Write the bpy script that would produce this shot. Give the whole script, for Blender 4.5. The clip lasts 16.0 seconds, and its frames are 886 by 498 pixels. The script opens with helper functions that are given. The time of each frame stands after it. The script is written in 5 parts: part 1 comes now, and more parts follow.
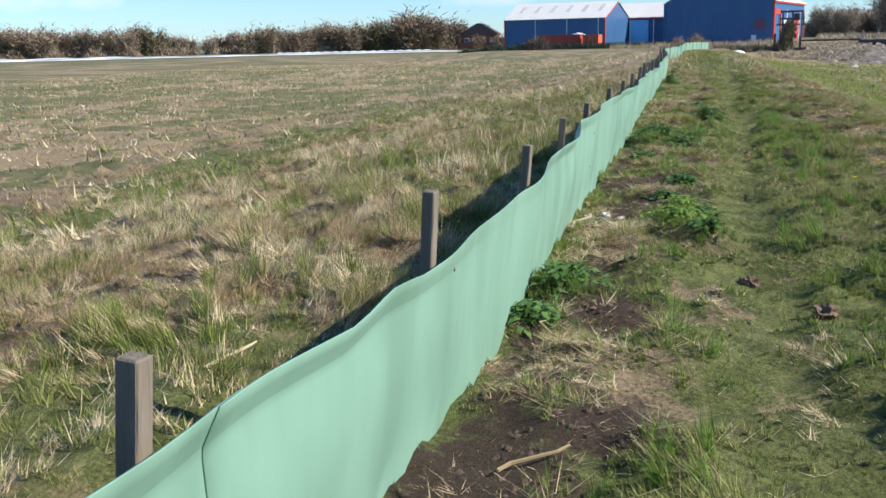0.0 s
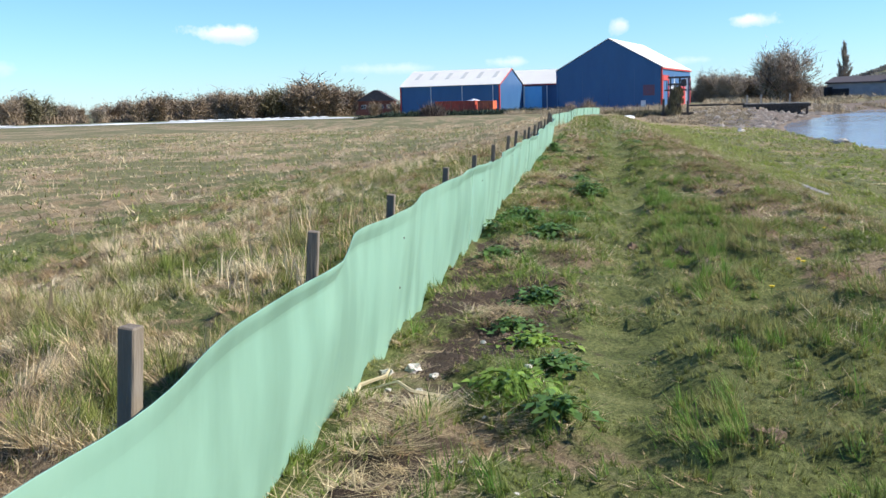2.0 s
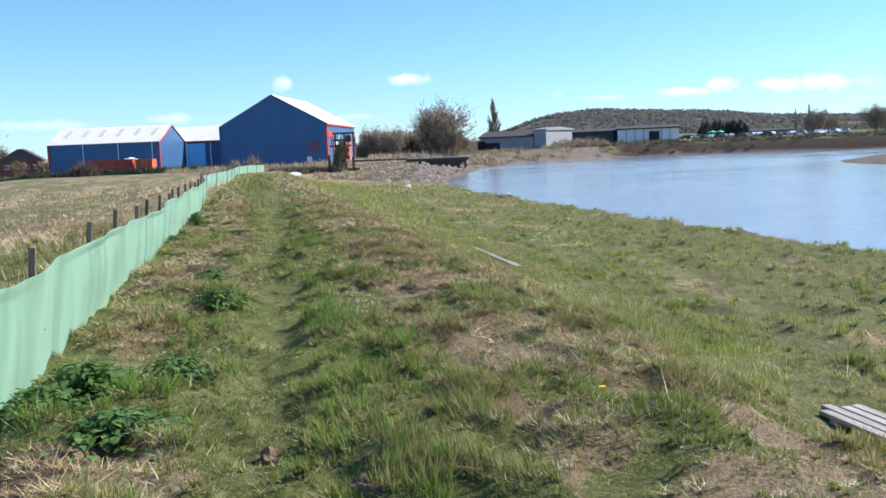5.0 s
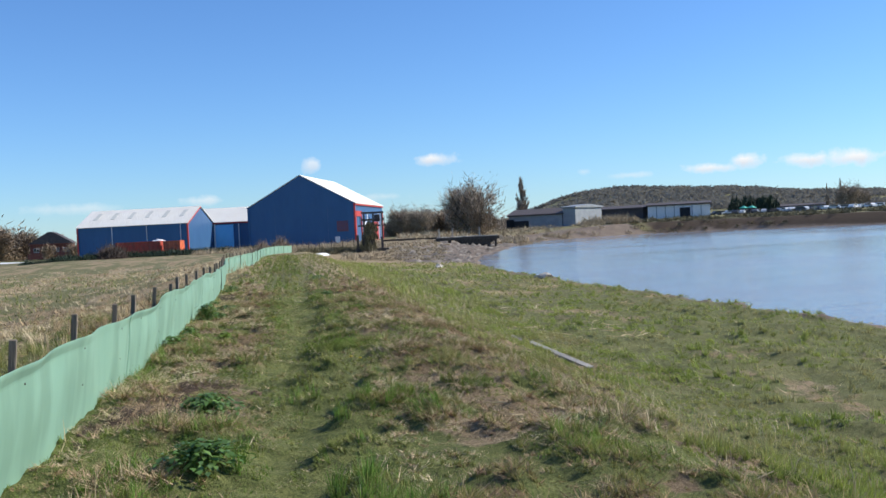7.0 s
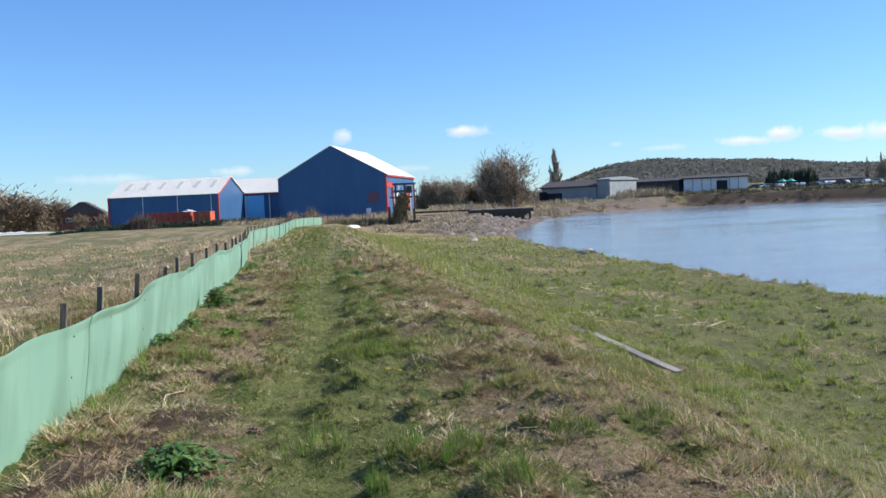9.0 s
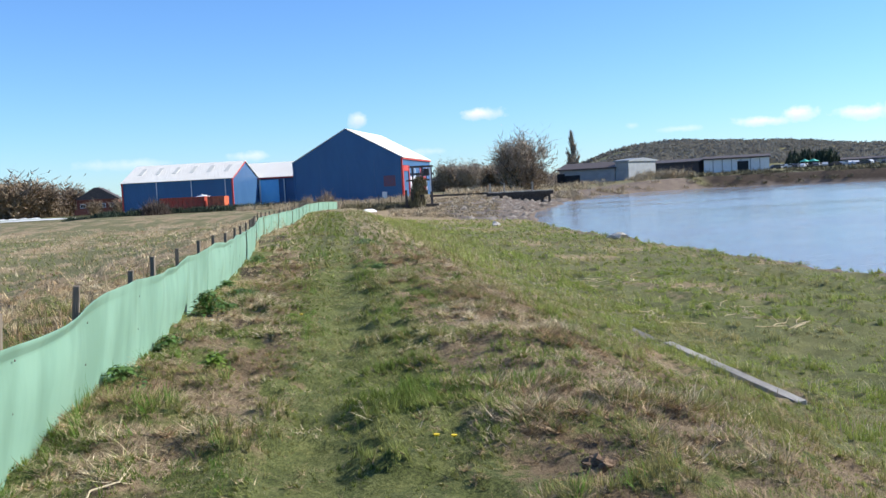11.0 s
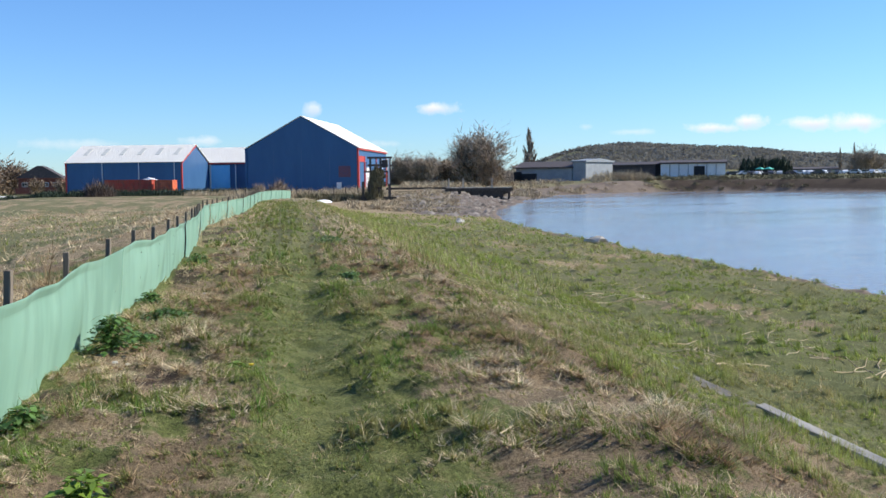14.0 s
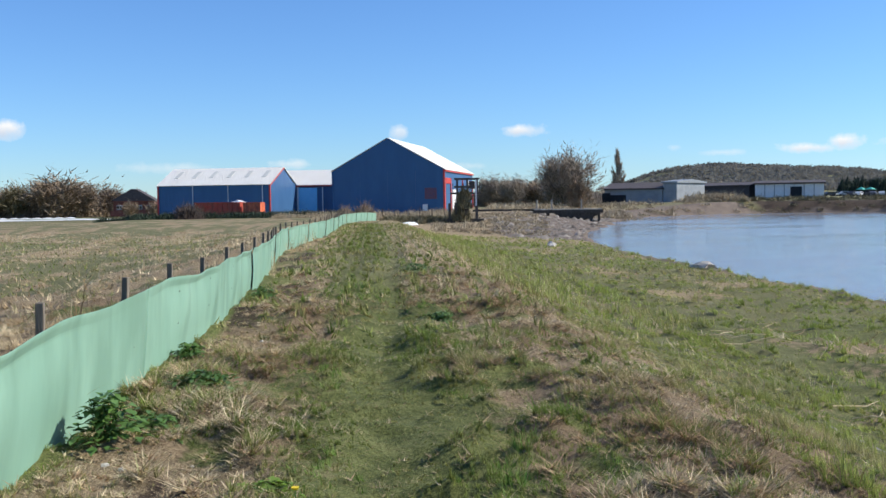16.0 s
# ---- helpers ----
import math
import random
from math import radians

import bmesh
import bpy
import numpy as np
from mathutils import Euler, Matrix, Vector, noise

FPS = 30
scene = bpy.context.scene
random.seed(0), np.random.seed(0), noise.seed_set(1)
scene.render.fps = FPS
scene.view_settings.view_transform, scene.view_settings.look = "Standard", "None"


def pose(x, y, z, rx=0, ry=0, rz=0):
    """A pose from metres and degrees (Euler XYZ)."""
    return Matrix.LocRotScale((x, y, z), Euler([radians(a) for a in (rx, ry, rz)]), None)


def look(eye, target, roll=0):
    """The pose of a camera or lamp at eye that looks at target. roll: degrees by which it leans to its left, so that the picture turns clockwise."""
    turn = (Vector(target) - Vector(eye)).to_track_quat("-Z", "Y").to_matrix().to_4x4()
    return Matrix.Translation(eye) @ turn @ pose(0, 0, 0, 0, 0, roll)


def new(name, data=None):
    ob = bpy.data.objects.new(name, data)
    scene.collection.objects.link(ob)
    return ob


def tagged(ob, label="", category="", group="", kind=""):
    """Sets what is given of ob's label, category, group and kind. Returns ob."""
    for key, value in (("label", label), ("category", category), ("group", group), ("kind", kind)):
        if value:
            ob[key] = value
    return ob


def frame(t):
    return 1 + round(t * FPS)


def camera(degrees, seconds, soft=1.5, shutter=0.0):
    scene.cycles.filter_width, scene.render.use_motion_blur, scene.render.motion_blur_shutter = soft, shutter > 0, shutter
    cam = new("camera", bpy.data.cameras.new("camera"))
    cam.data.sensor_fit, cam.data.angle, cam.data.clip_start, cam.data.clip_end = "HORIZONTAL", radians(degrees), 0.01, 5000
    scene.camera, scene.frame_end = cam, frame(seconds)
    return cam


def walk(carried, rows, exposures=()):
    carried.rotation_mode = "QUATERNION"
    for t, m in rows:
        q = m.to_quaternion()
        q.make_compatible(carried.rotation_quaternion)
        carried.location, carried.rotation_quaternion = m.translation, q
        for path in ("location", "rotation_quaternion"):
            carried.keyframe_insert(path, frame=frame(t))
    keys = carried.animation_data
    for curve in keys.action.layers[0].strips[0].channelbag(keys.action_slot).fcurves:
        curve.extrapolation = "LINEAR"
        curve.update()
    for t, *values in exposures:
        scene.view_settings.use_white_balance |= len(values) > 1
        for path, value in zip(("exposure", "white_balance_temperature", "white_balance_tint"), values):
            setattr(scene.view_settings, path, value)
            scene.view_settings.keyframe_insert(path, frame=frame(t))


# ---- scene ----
cam = camera(48.2, 16.0)
PATH = [
    (0, (0.195, -0.591, 1.517), (0.172, 1.366, 1.105), -1.21),
    (0.5, (0.435, 0.207, 1.514), (0.455, 2.168, 1.12), -1.30),
    (1, (0.696, 1.035, 1.495), (0.751, 3.001, 1.131), -1.20),
    (1.5, (0.941, 1.775, 1.484), (1.051, 3.747, 1.168), -1.58),
    (2, (1.22, 2.485, 1.473), (1.395, 4.456, 1.185), -1.48),
    (2.5, (1.477, 3.26, 1.502), (1.755, 5.219, 1.213), -1.55),
    (3, (1.72, 4.001, 1.505), (2.123, 5.94, 1.224), -1.95),
    (3.5, (2.016, 4.77, 1.529), (2.552, 6.678, 1.258), -2.03),
    (4, (2.248, 5.521, 1.55), (2.957, 7.376, 1.316), -1.3),
    (4.2, (2.376, 5.85, 1.532), (3.145, 7.682, 1.312), -1.2),
    (6.3, (3.444, 9.449, 1.584), (4.266, 11.27, 1.477), -3.05),
    (6.5, (3.545, 9.757, 1.584), (4.35, 11.587, 1.513), -3.04),
    (7, (3.771, 10.475, 1.569), (4.539, 12.321, 1.531), -2.80),
    (7.5, (3.96, 11.156, 1.565), (4.69, 13.017, 1.502), -2.66),
    (8, (4.176, 11.883, 1.565), (4.882, 13.753, 1.498), -2.69),
    (8.2, (4.258, 12.164, 1.57), (4.968, 14.033, 1.513), -2.45),
    (10.3, (5.168, 15.472, 1.596), (5.861, 17.341, 1.431), -2.84),
    (10.5, (5.227, 15.764, 1.594), (5.912, 17.636, 1.436), -2.81),
    (11, (5.399, 16.484, 1.589), (6.075, 18.362, 1.465), -2.90),
    (11.5, (5.549, 17.186, 1.593), (6.235, 19.063, 1.507), -2.50),
    (12, (5.666, 17.927, 1.582), (6.378, 19.795, 1.535), -2.31),
    (12.5, (5.803, 18.661, 1.571), (6.543, 20.519, 1.534), -1.97),
    (13, (5.941, 19.374, 1.56), (6.706, 21.221, 1.495), -1.56),
    (13.5, (6.095, 20.045, 1.56), (6.871, 21.885, 1.448), -1.17),
    (14, (6.244, 20.713, 1.566), (7.012, 22.554, 1.427), -0.57),
    (14.5, (6.436, 21.377, 1.568), (7.175, 23.231, 1.434), -0.60),
    (15, (6.641, 22.045, 1.571), (7.339, 23.916, 1.457), -0.67),
    (15.5, (6.831, 22.763, 1.574), (7.483, 24.651, 1.476), -0.81),
    (16, (7.05, 23.563, 1.54), (7.658, 25.466, 1.447), -0.73),
]
EXPOSURES = [(0, 0.38), (1.5, 0.48), (3, 0.55), (4.2, 0.6), (6.3, 0.32), (7, 0.16), (8.2, 0.16), (10.3, 0.5), (11, 0.4), (12.3, 0.1), (13, -0.02), (14, 0.28), (16, 0.18)]
walk(cam, [(t, look(eye, target, roll)) for t, eye, target, roll in PATH], EXPOSURES)

# ---------------------------------------------------------------- world, sun, exposure
SUN_AZ, SUN_EL = 101.0, 35.5          # degrees clockwise from +y, and above the horizon
sun_dir = Vector((math.sin(radians(SUN_AZ)) * math.cos(radians(SUN_EL)), math.cos(radians(SUN_AZ)) * math.cos(radians(SUN_EL)), math.sin(radians(SUN_EL))))
sun = new("sun", bpy.data.lights.new("sun", "SUN"))
sun.data.energy, sun.data.angle, sun.data.color = 5.0, radians(0.5), (1.0, 0.95, 0.87)
sun.matrix_world = look((0, 0, 60), Vector((0, 0, 60)) - sun_dir)
world = bpy.data.worlds.new("sky")
scene.world = world
world.use_nodes = True
wt = world.node_tree
sky = wt.nodes.new("ShaderNodeTexSky")
sky.sky_type, sky.sun_disc, sky.sun_elevation, sky.sun_rotation = "NISHITA", False, radians(SUN_EL), radians(SUN_AZ)
sky.air_density, sky.dust_density, sky.ozone_density = 1.0, 0.05, 4.0
wt.nodes["Background"].inputs["Strength"].default_value = 0.113
# small fair-weather clouds low over the far shore: azimuth, elevation, half width, half height (degrees), density
CLOUDS = [(22.2, 4.1, 1.5, 0.40, 0.9), (15.4, 4.1, 0.6, 0.40, 0.6), (38.0, 2.72, 1.9, 0.34, 0.85), (39.7, 3.02, 1.0, 0.46, 0.95), (42.9, 2.85, 1.5, 0.46, 0.95), (45.3, 2.8, 2.0, 0.52, 0.95),
          (33.5, 2.6, 1.2, 0.22, 0.4), (30.8, 2.95, 0.5, 0.25, 0.35), (50.5, 2.9, 2.4, 0.7, 0.85), (19.5, 2.1, 1.6, 0.3, 0.35), (9.2, 2.3, 1.4, 0.30, 0.5),
          (-7.0, 4.2, 1.9, 0.5, 0.95), (2.5, 2.1, 3.5, 0.35, 0.35), (-22, 2.4, 4.0, 0.5, 0.35), (62, 4.0, 4, 1.2, 0.7), (76, 5, 5, 1.4, 0.7), (-48, 4, 4, 1.0, 0.6), (120, 6, 6, 1.6, 0.7), (170, 6, 6, 1.6, 0.7)]
tc = wt.nodes.new("ShaderNodeTexCoord")
nz = wt.nodes.new("ShaderNodeTexNoise")
nz.inputs["Scale"].default_value, nz.inputs["Detail"].default_value, nz.inputs["Roughness"].default_value = 26.0, 6.0, 0.62
wt.links.new(tc.outputs["Generated"], nz.inputs["Vector"])


def wmath(op, a, b=None, c=None, clamp=False):
    n = wt.nodes.new("ShaderNodeMath")
    n.operation, n.use_clamp = op, clamp
    for k, v in enumerate((a, b, c)):
        if v is None:
            continue
        if isinstance(v, (int, float)):
            n.inputs[k].default_value = v
        else:
            wt.links.new(v, n.inputs[k])
    return n.outputs[0]


sep = wt.nodes.new("ShaderNodeSeparateXYZ")
wt.links.new(tc.outputs["Generated"], sep.inputs[0])
az_out = wmath("ARCTAN2", sep.outputs[0], sep.outputs[1])
el_out = wmath("ARCSINE", sep.outputs[2])
cover, under = None, None
for caz, cel, cw, ch, dens in CLOUDS:
    u = wmath("DIVIDE", wmath("SUBTRACT", az_out, radians(caz)), radians(cw))
    v = wmath("DIVIDE", wmath("SUBTRACT", el_out, radians(cel)), radians(ch))
    r = wmath("SQRT", wmath("ADD", wmath("MULTIPLY", u, u), wmath("MULTIPLY", v, v)))
    m = wmath("ADD", wmath("SUBTRACT", 1.0, r), wmath("MULTIPLY", wmath("SUBTRACT", nz.outputs[0], 0.5), 3.2))
    m = wmath("MULTIPLY", wmath("MULTIPLY", m, 1.2, clamp=True), dens)
    low = wmath("MULTIPLY", m, wmath("MULTIPLY_ADD", v, -0.9, 0.25, clamp=True))
    cover = m if cover is None else wmath("MAXIMUM", cover, m)
    under = low if under is None else wmath("MAXIMUM", under, low)
mixc = wt.nodes.new("ShaderNodeMix")
mixc.data_type = "RGBA"
wt.links.new(cover, mixc.inputs[0])
tint = wt.nodes.new("ShaderNodeMix")
tint.data_type, tint.blend_type = "RGBA", "MULTIPLY"
tint.inputs[0].default_value = 1.0
tint.inputs[7].default_value = (0.66, 0.92, 1.26, 1)
wt.links.new(sky.outputs[0], tint.inputs[6])
wt.links.new(tint.outputs[2], mixc.inputs[6])
# sunlit white tops, blue-grey undersides
billow = wt.nodes.new("ShaderNodeMix")
billow.data_type = "RGBA"
wt.links.new(under, billow.inputs[0])
billow.inputs[6].default_value, billow.inputs[7].default_value = (7.8, 7.8, 7.8, 1), (4.3, 4.9, 6.0, 1)
wt.links.new(billow.outputs[2], mixc.inputs[7])
wt.links.new(mixc.outputs[2], wt.nodes["Background"].inputs["Color"])


# ---------------------------------------------------------------- materials
def material(name, c1, c2=None, scale=5.0, rough=0.8, bump=0.0, fine=None, metal=0.0, coords="Object", island=0.0, detail=6.0, stretch=(1, 1, 1), spec=None, c3=None, scale3=0.6, sheen=0.0, transl=0.0):
    """Two or three colours mixed by noise at two scales, with bump; island: variation of value from piece to piece."""
    mt = bpy.data.materials.new(name)
    mt.use_nodes = True
    nt = mt.node_tree
    bs = nt.nodes["Principled BSDF"]
    bs.inputs["Roughness"].default_value, bs.inputs["Metallic"].default_value = rough, metal
    if spec is not None:
        bs.inputs["Specular IOR Level"].default_value = spec
    co = nt.nodes.new("ShaderNodeTexCoord")
    mp = nt.nodes.new("ShaderNodeMapping")
    mp.inputs["Scale"].default_value = stretch
    nt.links.new(co.outputs[coords], mp.inputs["Vector"])
    n1 = nt.nodes.new("ShaderNodeTexNoise")
    n1.inputs["Scale"].default_value, n1.inputs["Detail"].default_value, n1.inputs["Roughness"].default_value = scale, detail, 0.65
    nt.links.new(mp.outputs[0], n1.inputs["Vector"])
    ramp = nt.nodes.new("ShaderNodeValToRGB")
    ramp.color_ramp.elements[0].position, ramp.color_ramp.elements[1].position = 0.36, 0.64
    ramp.color_ramp.elements[0].color = (*c1, 1)
    ramp.color_ramp.elements[1].color = (*(c2 or c1), 1)
    nt.links.new(n1.outputs[0], ramp.inputs[0])
    out = ramp.outputs[0]
    if c3:
        n3 = nt.nodes.new("ShaderNodeTexNoise")
        n3.inputs["Scale"].default_value, n3.inputs["Detail"].default_value = scale3, 5.0
        nt.links.new(mp.outputs[0], n3.inputs["Vector"])
        r3 = nt.nodes.new("ShaderNodeValToRGB")
        r3.color_ramp.elements[0].position, r3.color_ramp.elements[1].position = 0.45, 0.62
        nt.links.new(n3.outputs[0], r3.inputs[0])
        mx = nt.nodes.new("ShaderNodeMix")
        mx.data_type = "RGBA"
        nt.links.new(r3.outputs[0], mx.inputs[0])
        nt.links.new(out, mx.inputs[6])
        mx.inputs[7].default_value = (*c3, 1)
        out = mx.outputs[2]
    if island:
        geo = nt.nodes.new("ShaderNodeNewGeometry")
        mr = nt.nodes.new("ShaderNodeMapRange")
        mr.inputs["To Min"].default_value, mr.inputs["To Max"].default_value = 1 - island, 1 + island
        nt.links.new(geo.outputs["Random Per Island"], mr.inputs["Value"])
        hs = nt.nodes.new("ShaderNodeHueSaturation")
        nt.links.new(mr.outputs[0], hs.inputs["Value"])
        nt.links.new(out, hs.inputs["Color"])
        out = hs.outputs[0]
    nt.links.new(out, bs.inputs["Base Color"])
    if bump:
        n2 = nt.nodes.new("ShaderNodeTexNoise")
        n2.inputs["Scale"].default_value, n2.inputs["Detail"].default_value = fine or scale * 6, 4.0
        nt.links.new(mp.outputs[0], n2.inputs["Vector"])
        bp = nt.nodes.new("ShaderNodeBump")
        bp.inputs["Strength"].default_value, bp.inputs["Distance"].default_value = bump, 0.02
        nt.links.new(n2.outputs[0], bp.inputs["Height"])
        nt.links.new(bp.outputs[0], bs.inputs["Normal"])
    if transl:
        tr = nt.nodes.new("ShaderNodeBsdfTranslucent")
        nt.links.new(out, tr.inputs["Color"])
        ms = nt.nodes.new("ShaderNodeMixShader")
        ms.inputs[0].default_value = transl
        nt.links.new(bs.outputs[0], ms.inputs[1])
        nt.links.new(tr.outputs[0], ms.inputs[2])
        nt.links.new(ms.outputs[0], nt.nodes["Material Output"].inputs["Surface"])
    return mt


def cladding(name, c1, c2, rough=0.45):
    """Profiled steel cladding: fine upright ribs as relief, with a little fading."""
    mt = material(name, c1, c2, 0.35, rough, stretch=(1, 1, 0.3))
    nt = mt.node_tree
    co = nt.nodes.new("ShaderNodeTexCoord")
    wv = nt.nodes.new("ShaderNodeTexWave")
    wv.bands_direction = "X"
    wv.inputs["Scale"].default_value = 1.6
    nt.links.new(co.outputs["Object"], wv.inputs["Vector"])
    bp = nt.nodes.new("ShaderNodeBump")
    bp.inputs["Strength"].default_value, bp.inputs["Distance"].default_value = 0.6, 0.04
    nt.links.new(wv.outputs[0], bp.inputs["Height"])
    nt.links.new(bp.outputs[0], nt.nodes["Principled BSDF"].inputs["Normal"])
    return mt


M_GREEN = material("grass_blade_green", (0.15, 0.205, 0.042), (0.27, 0.31, 0.08), 1.3, 0.7, island=0.55, c3=(0.31, 0.285, 0.11), scale3=0.35, transl=0.3, spec=0.15)
M_LUSH = material("grass_blade_lush", (0.115, 0.215, 0.032), (0.215, 0.335, 0.065), 1.0, 0.65, island=0.5, transl=0.3, spec=0.2)
M_STRAW = material("dry_grass_straw", (0.56, 0.44, 0.255), (0.76, 0.64, 0.42), 1.2, 0.8, island=0.45, c3=(0.38, 0.265, 0.14), scale3=0.5, transl=0.15, spec=0.15)
# slope and marsh grass: yellow-green, lightened further for the slope's sunward face
M_SLOPE = material("pale_sunlit_grass_blade", (0.245, 0.30, 0.062), (0.40, 0.445, 0.125), 1.1, 0.7, island=0.5, c3=(0.42, 0.38, 0.17), scale3=0.4, transl=0.3, spec=0.15)
M_LITTER = material("brown_dead_litter", (0.29, 0.195, 0.115), (0.54, 0.40, 0.25), 1.5, 0.9, island=0.5, c3=(0.36, 0.23, 0.13), scale3=0.8, spec=0.1)
# twig brown greyed and lightened, so the colour carries the haze of distance
M_WOODS = material("hazed_leafless_wood", (0.165, 0.16, 0.14), (0.20, 0.19, 0.16), 0.02, 0.95, island=0.04, transl=0.45)
M_BRAMBLE = material("dark_bramble", (0.07, 0.05, 0.038), (0.13, 0.095, 0.07), 0.4, 0.9, island=0.4)
M_FENCE = material("green_plastic_sheet", (0.245, 0.425, 0.305), (0.28, 0.465, 0.335), 1.6, 0.5, bump=0.08, fine=7, c3=(0.205, 0.355, 0.25), scale3=2.0, transl=0.10, stretch=(1, 1, 0.35))
M_POST = material("weathered_post_wood", (0.16, 0.125, 0.085), (0.28, 0.23, 0.17), 14, 0.85, bump=0.5, stretch=(1, 1, 0.12), fine=60)
M_PLANK = material("half_rotten_plank", (0.20, 0.175, 0.13), (0.36, 0.32, 0.25), 9, 0.85, bump=0.5, stretch=(0.15, 1, 1), fine=50)
M_WOOD_GREY = material("grey_weathered_wood", (0.30, 0.27, 0.22), (0.52, 0.48, 0.40), 9, 0.85, bump=0.5, stretch=(0.15, 1, 1), fine=50)
M_WOOD_DARK = material("dark_wet_timber", (0.045, 0.035, 0.026), (0.10, 0.08, 0.06), 4, 0.75, bump=0.4)
M_BLUE = cladding("blue_cladding", (0.020, 0.100, 0.235), (0.026, 0.118, 0.265))
# slightly paler blue for side walls, gables and the third shed
M_BLUE2 = cladding("paler_blue_cladding", (0.04, 0.115, 0.25), (0.05, 0.135, 0.28))
M_LIGHTBLUE = material("light_blue_door_paint", (0.20, 0.60, 0.95), (0.24, 0.64, 0.96), 0.6, 0.5)
M_ROOF = cladding("white_roof_sheet", (0.86, 0.81, 0.69), (0.89, 0.85, 0.74), 0.6)
M_ROOFLIGHT = material("grp_rooflight", (0.58, 0.57, 0.50), (0.66, 0.65, 0.57), 2, 0.5)
M_SIGN = material("faded_rust_sign", (0.10, 0.075, 0.13), (0.17, 0.07, 0.09), 1.2, 0.7)
M_RED = material("red_trim_paint", (0.52, 0.045, 0.03), (0.60, 0.07, 0.05), 1.5, 0.5)
M_WHITE = material("white_painted_metal", (0.72, 0.72, 0.70), (0.80, 0.80, 0.79), 1.0, 0.5)
M_CONT = material("red_container_paint", (0.42, 0.05, 0.028), (0.50, 0.08, 0.04), 0.8, 0.6, c3=(0.33, 0.07, 0.04), scale3=1.5)
M_ORANGE = material("orange_red_skip_paint", (0.62, 0.11, 0.035), (0.70, 0.17, 0.07), 1.0, 0.6, c3=(0.45, 0.10, 0.05), scale3=1.4)
M_STEEL = material("dark_rusted_steel", (0.05, 0.045, 0.045), (0.12, 0.09, 0.075), 3, 0.6, bump=0.2)
M_BRICK = material("dark_red_brick", (0.16, 0.05, 0.035), (0.22, 0.08, 0.055), 2.5, 0.85)
M_TILE = material("dark_roof_tile", (0.055, 0.045, 0.042), (0.10, 0.08, 0.075), 2.0, 0.8)
M_GREYWALL = material("grey_cladding", (0.24, 0.26, 0.27), (0.31, 0.33, 0.34), 0.5, 0.6)
M_DARKGAP = material("shade_and_tyre_black", (0.012, 0.014, 0.018), (0.02, 0.022, 0.026), 1.0, 0.8)
M_TWIG = material("bare_twigs", (0.29, 0.235, 0.17), (0.43, 0.35, 0.26), 0.25, 0.9, island=0.35)
M_TWIG2 = material("reddish_bare_twigs", (0.23, 0.17, 0.11), (0.35, 0.265, 0.175), 0.25, 0.9, island=0.35)
M_TWIG3 = material("olive_scrub_twigs", (0.13, 0.115, 0.055), (0.21, 0.175, 0.095), 0.3, 0.9, island=0.35)
M_BARK = material("grey_bark", (0.10, 0.085, 0.07), (0.19, 0.165, 0.14), 3, 0.9, bump=0.4)
M_CONIFER = material("dark_conifer", (0.012, 0.028, 0.014), (0.03, 0.05, 0.022), 0.8, 0.8, island=0.3)
M_LEAF = material("weed_leaf", (0.07, 0.15, 0.03), (0.14, 0.24, 0.06), 6, 0.45, island=0.3, transl=0.2)
M_LEAF2 = material("bright_weed_leaf", (0.15, 0.25, 0.03), (0.22, 0.32, 0.05), 6, 0.5, island=0.3, transl=0.2)
M_YELLOW = material("dandelion_yellow", (0.75, 0.52, 0.02), (0.85, 0.62, 0.03), 20, 0.6)
M_STONE = material("pale_stone", (0.5, 0.45, 0.38), (0.68, 0.63, 0.55), 6, 0.85, bump=0.4)
M_FLEECE = material("white_crop_fleece", (0.55, 0.56, 0.54), (0.78, 0.78, 0.76), 0.25, 0.8, stretch=(0.2, 1, 1))
M_FLEECE2 = material("grey_green_crop_cover", (0.22, 0.26, 0.20), (0.36, 0.39, 0.33), 0.25, 0.8, stretch=(0.2, 1, 1))
M_CLOD = material("earth_clod", (0.12, 0.075, 0.045), (0.27, 0.18, 0.11), 12, 0.95, bump=0.8)
M_SCRUB = material("pale_reed", (0.36, 0.28, 0.17), (0.48, 0.39, 0.25), 0.4, 0.9, island=0.35)
M_CARS = [material("car_paint_%s" % n, c, c, 1, 0.3) for n, c in (("silver", (0.5, 0.52, 0.54)), ("white", (0.75, 0.75, 0.75)), ("dark", (0.04, 0.045, 0.06)), ("red", (0.35, 0.03, 0.03)))]
M_GLASS = material("dark_car_glass", (0.02, 0.025, 0.03), (0.03, 0.035, 0.04), 1, 0.1)
M_SIGNGREEN = material("green_tarpaulin", (0.05, 0.42, 0.30), (0.06, 0.46, 0.33), 1, 0.6)


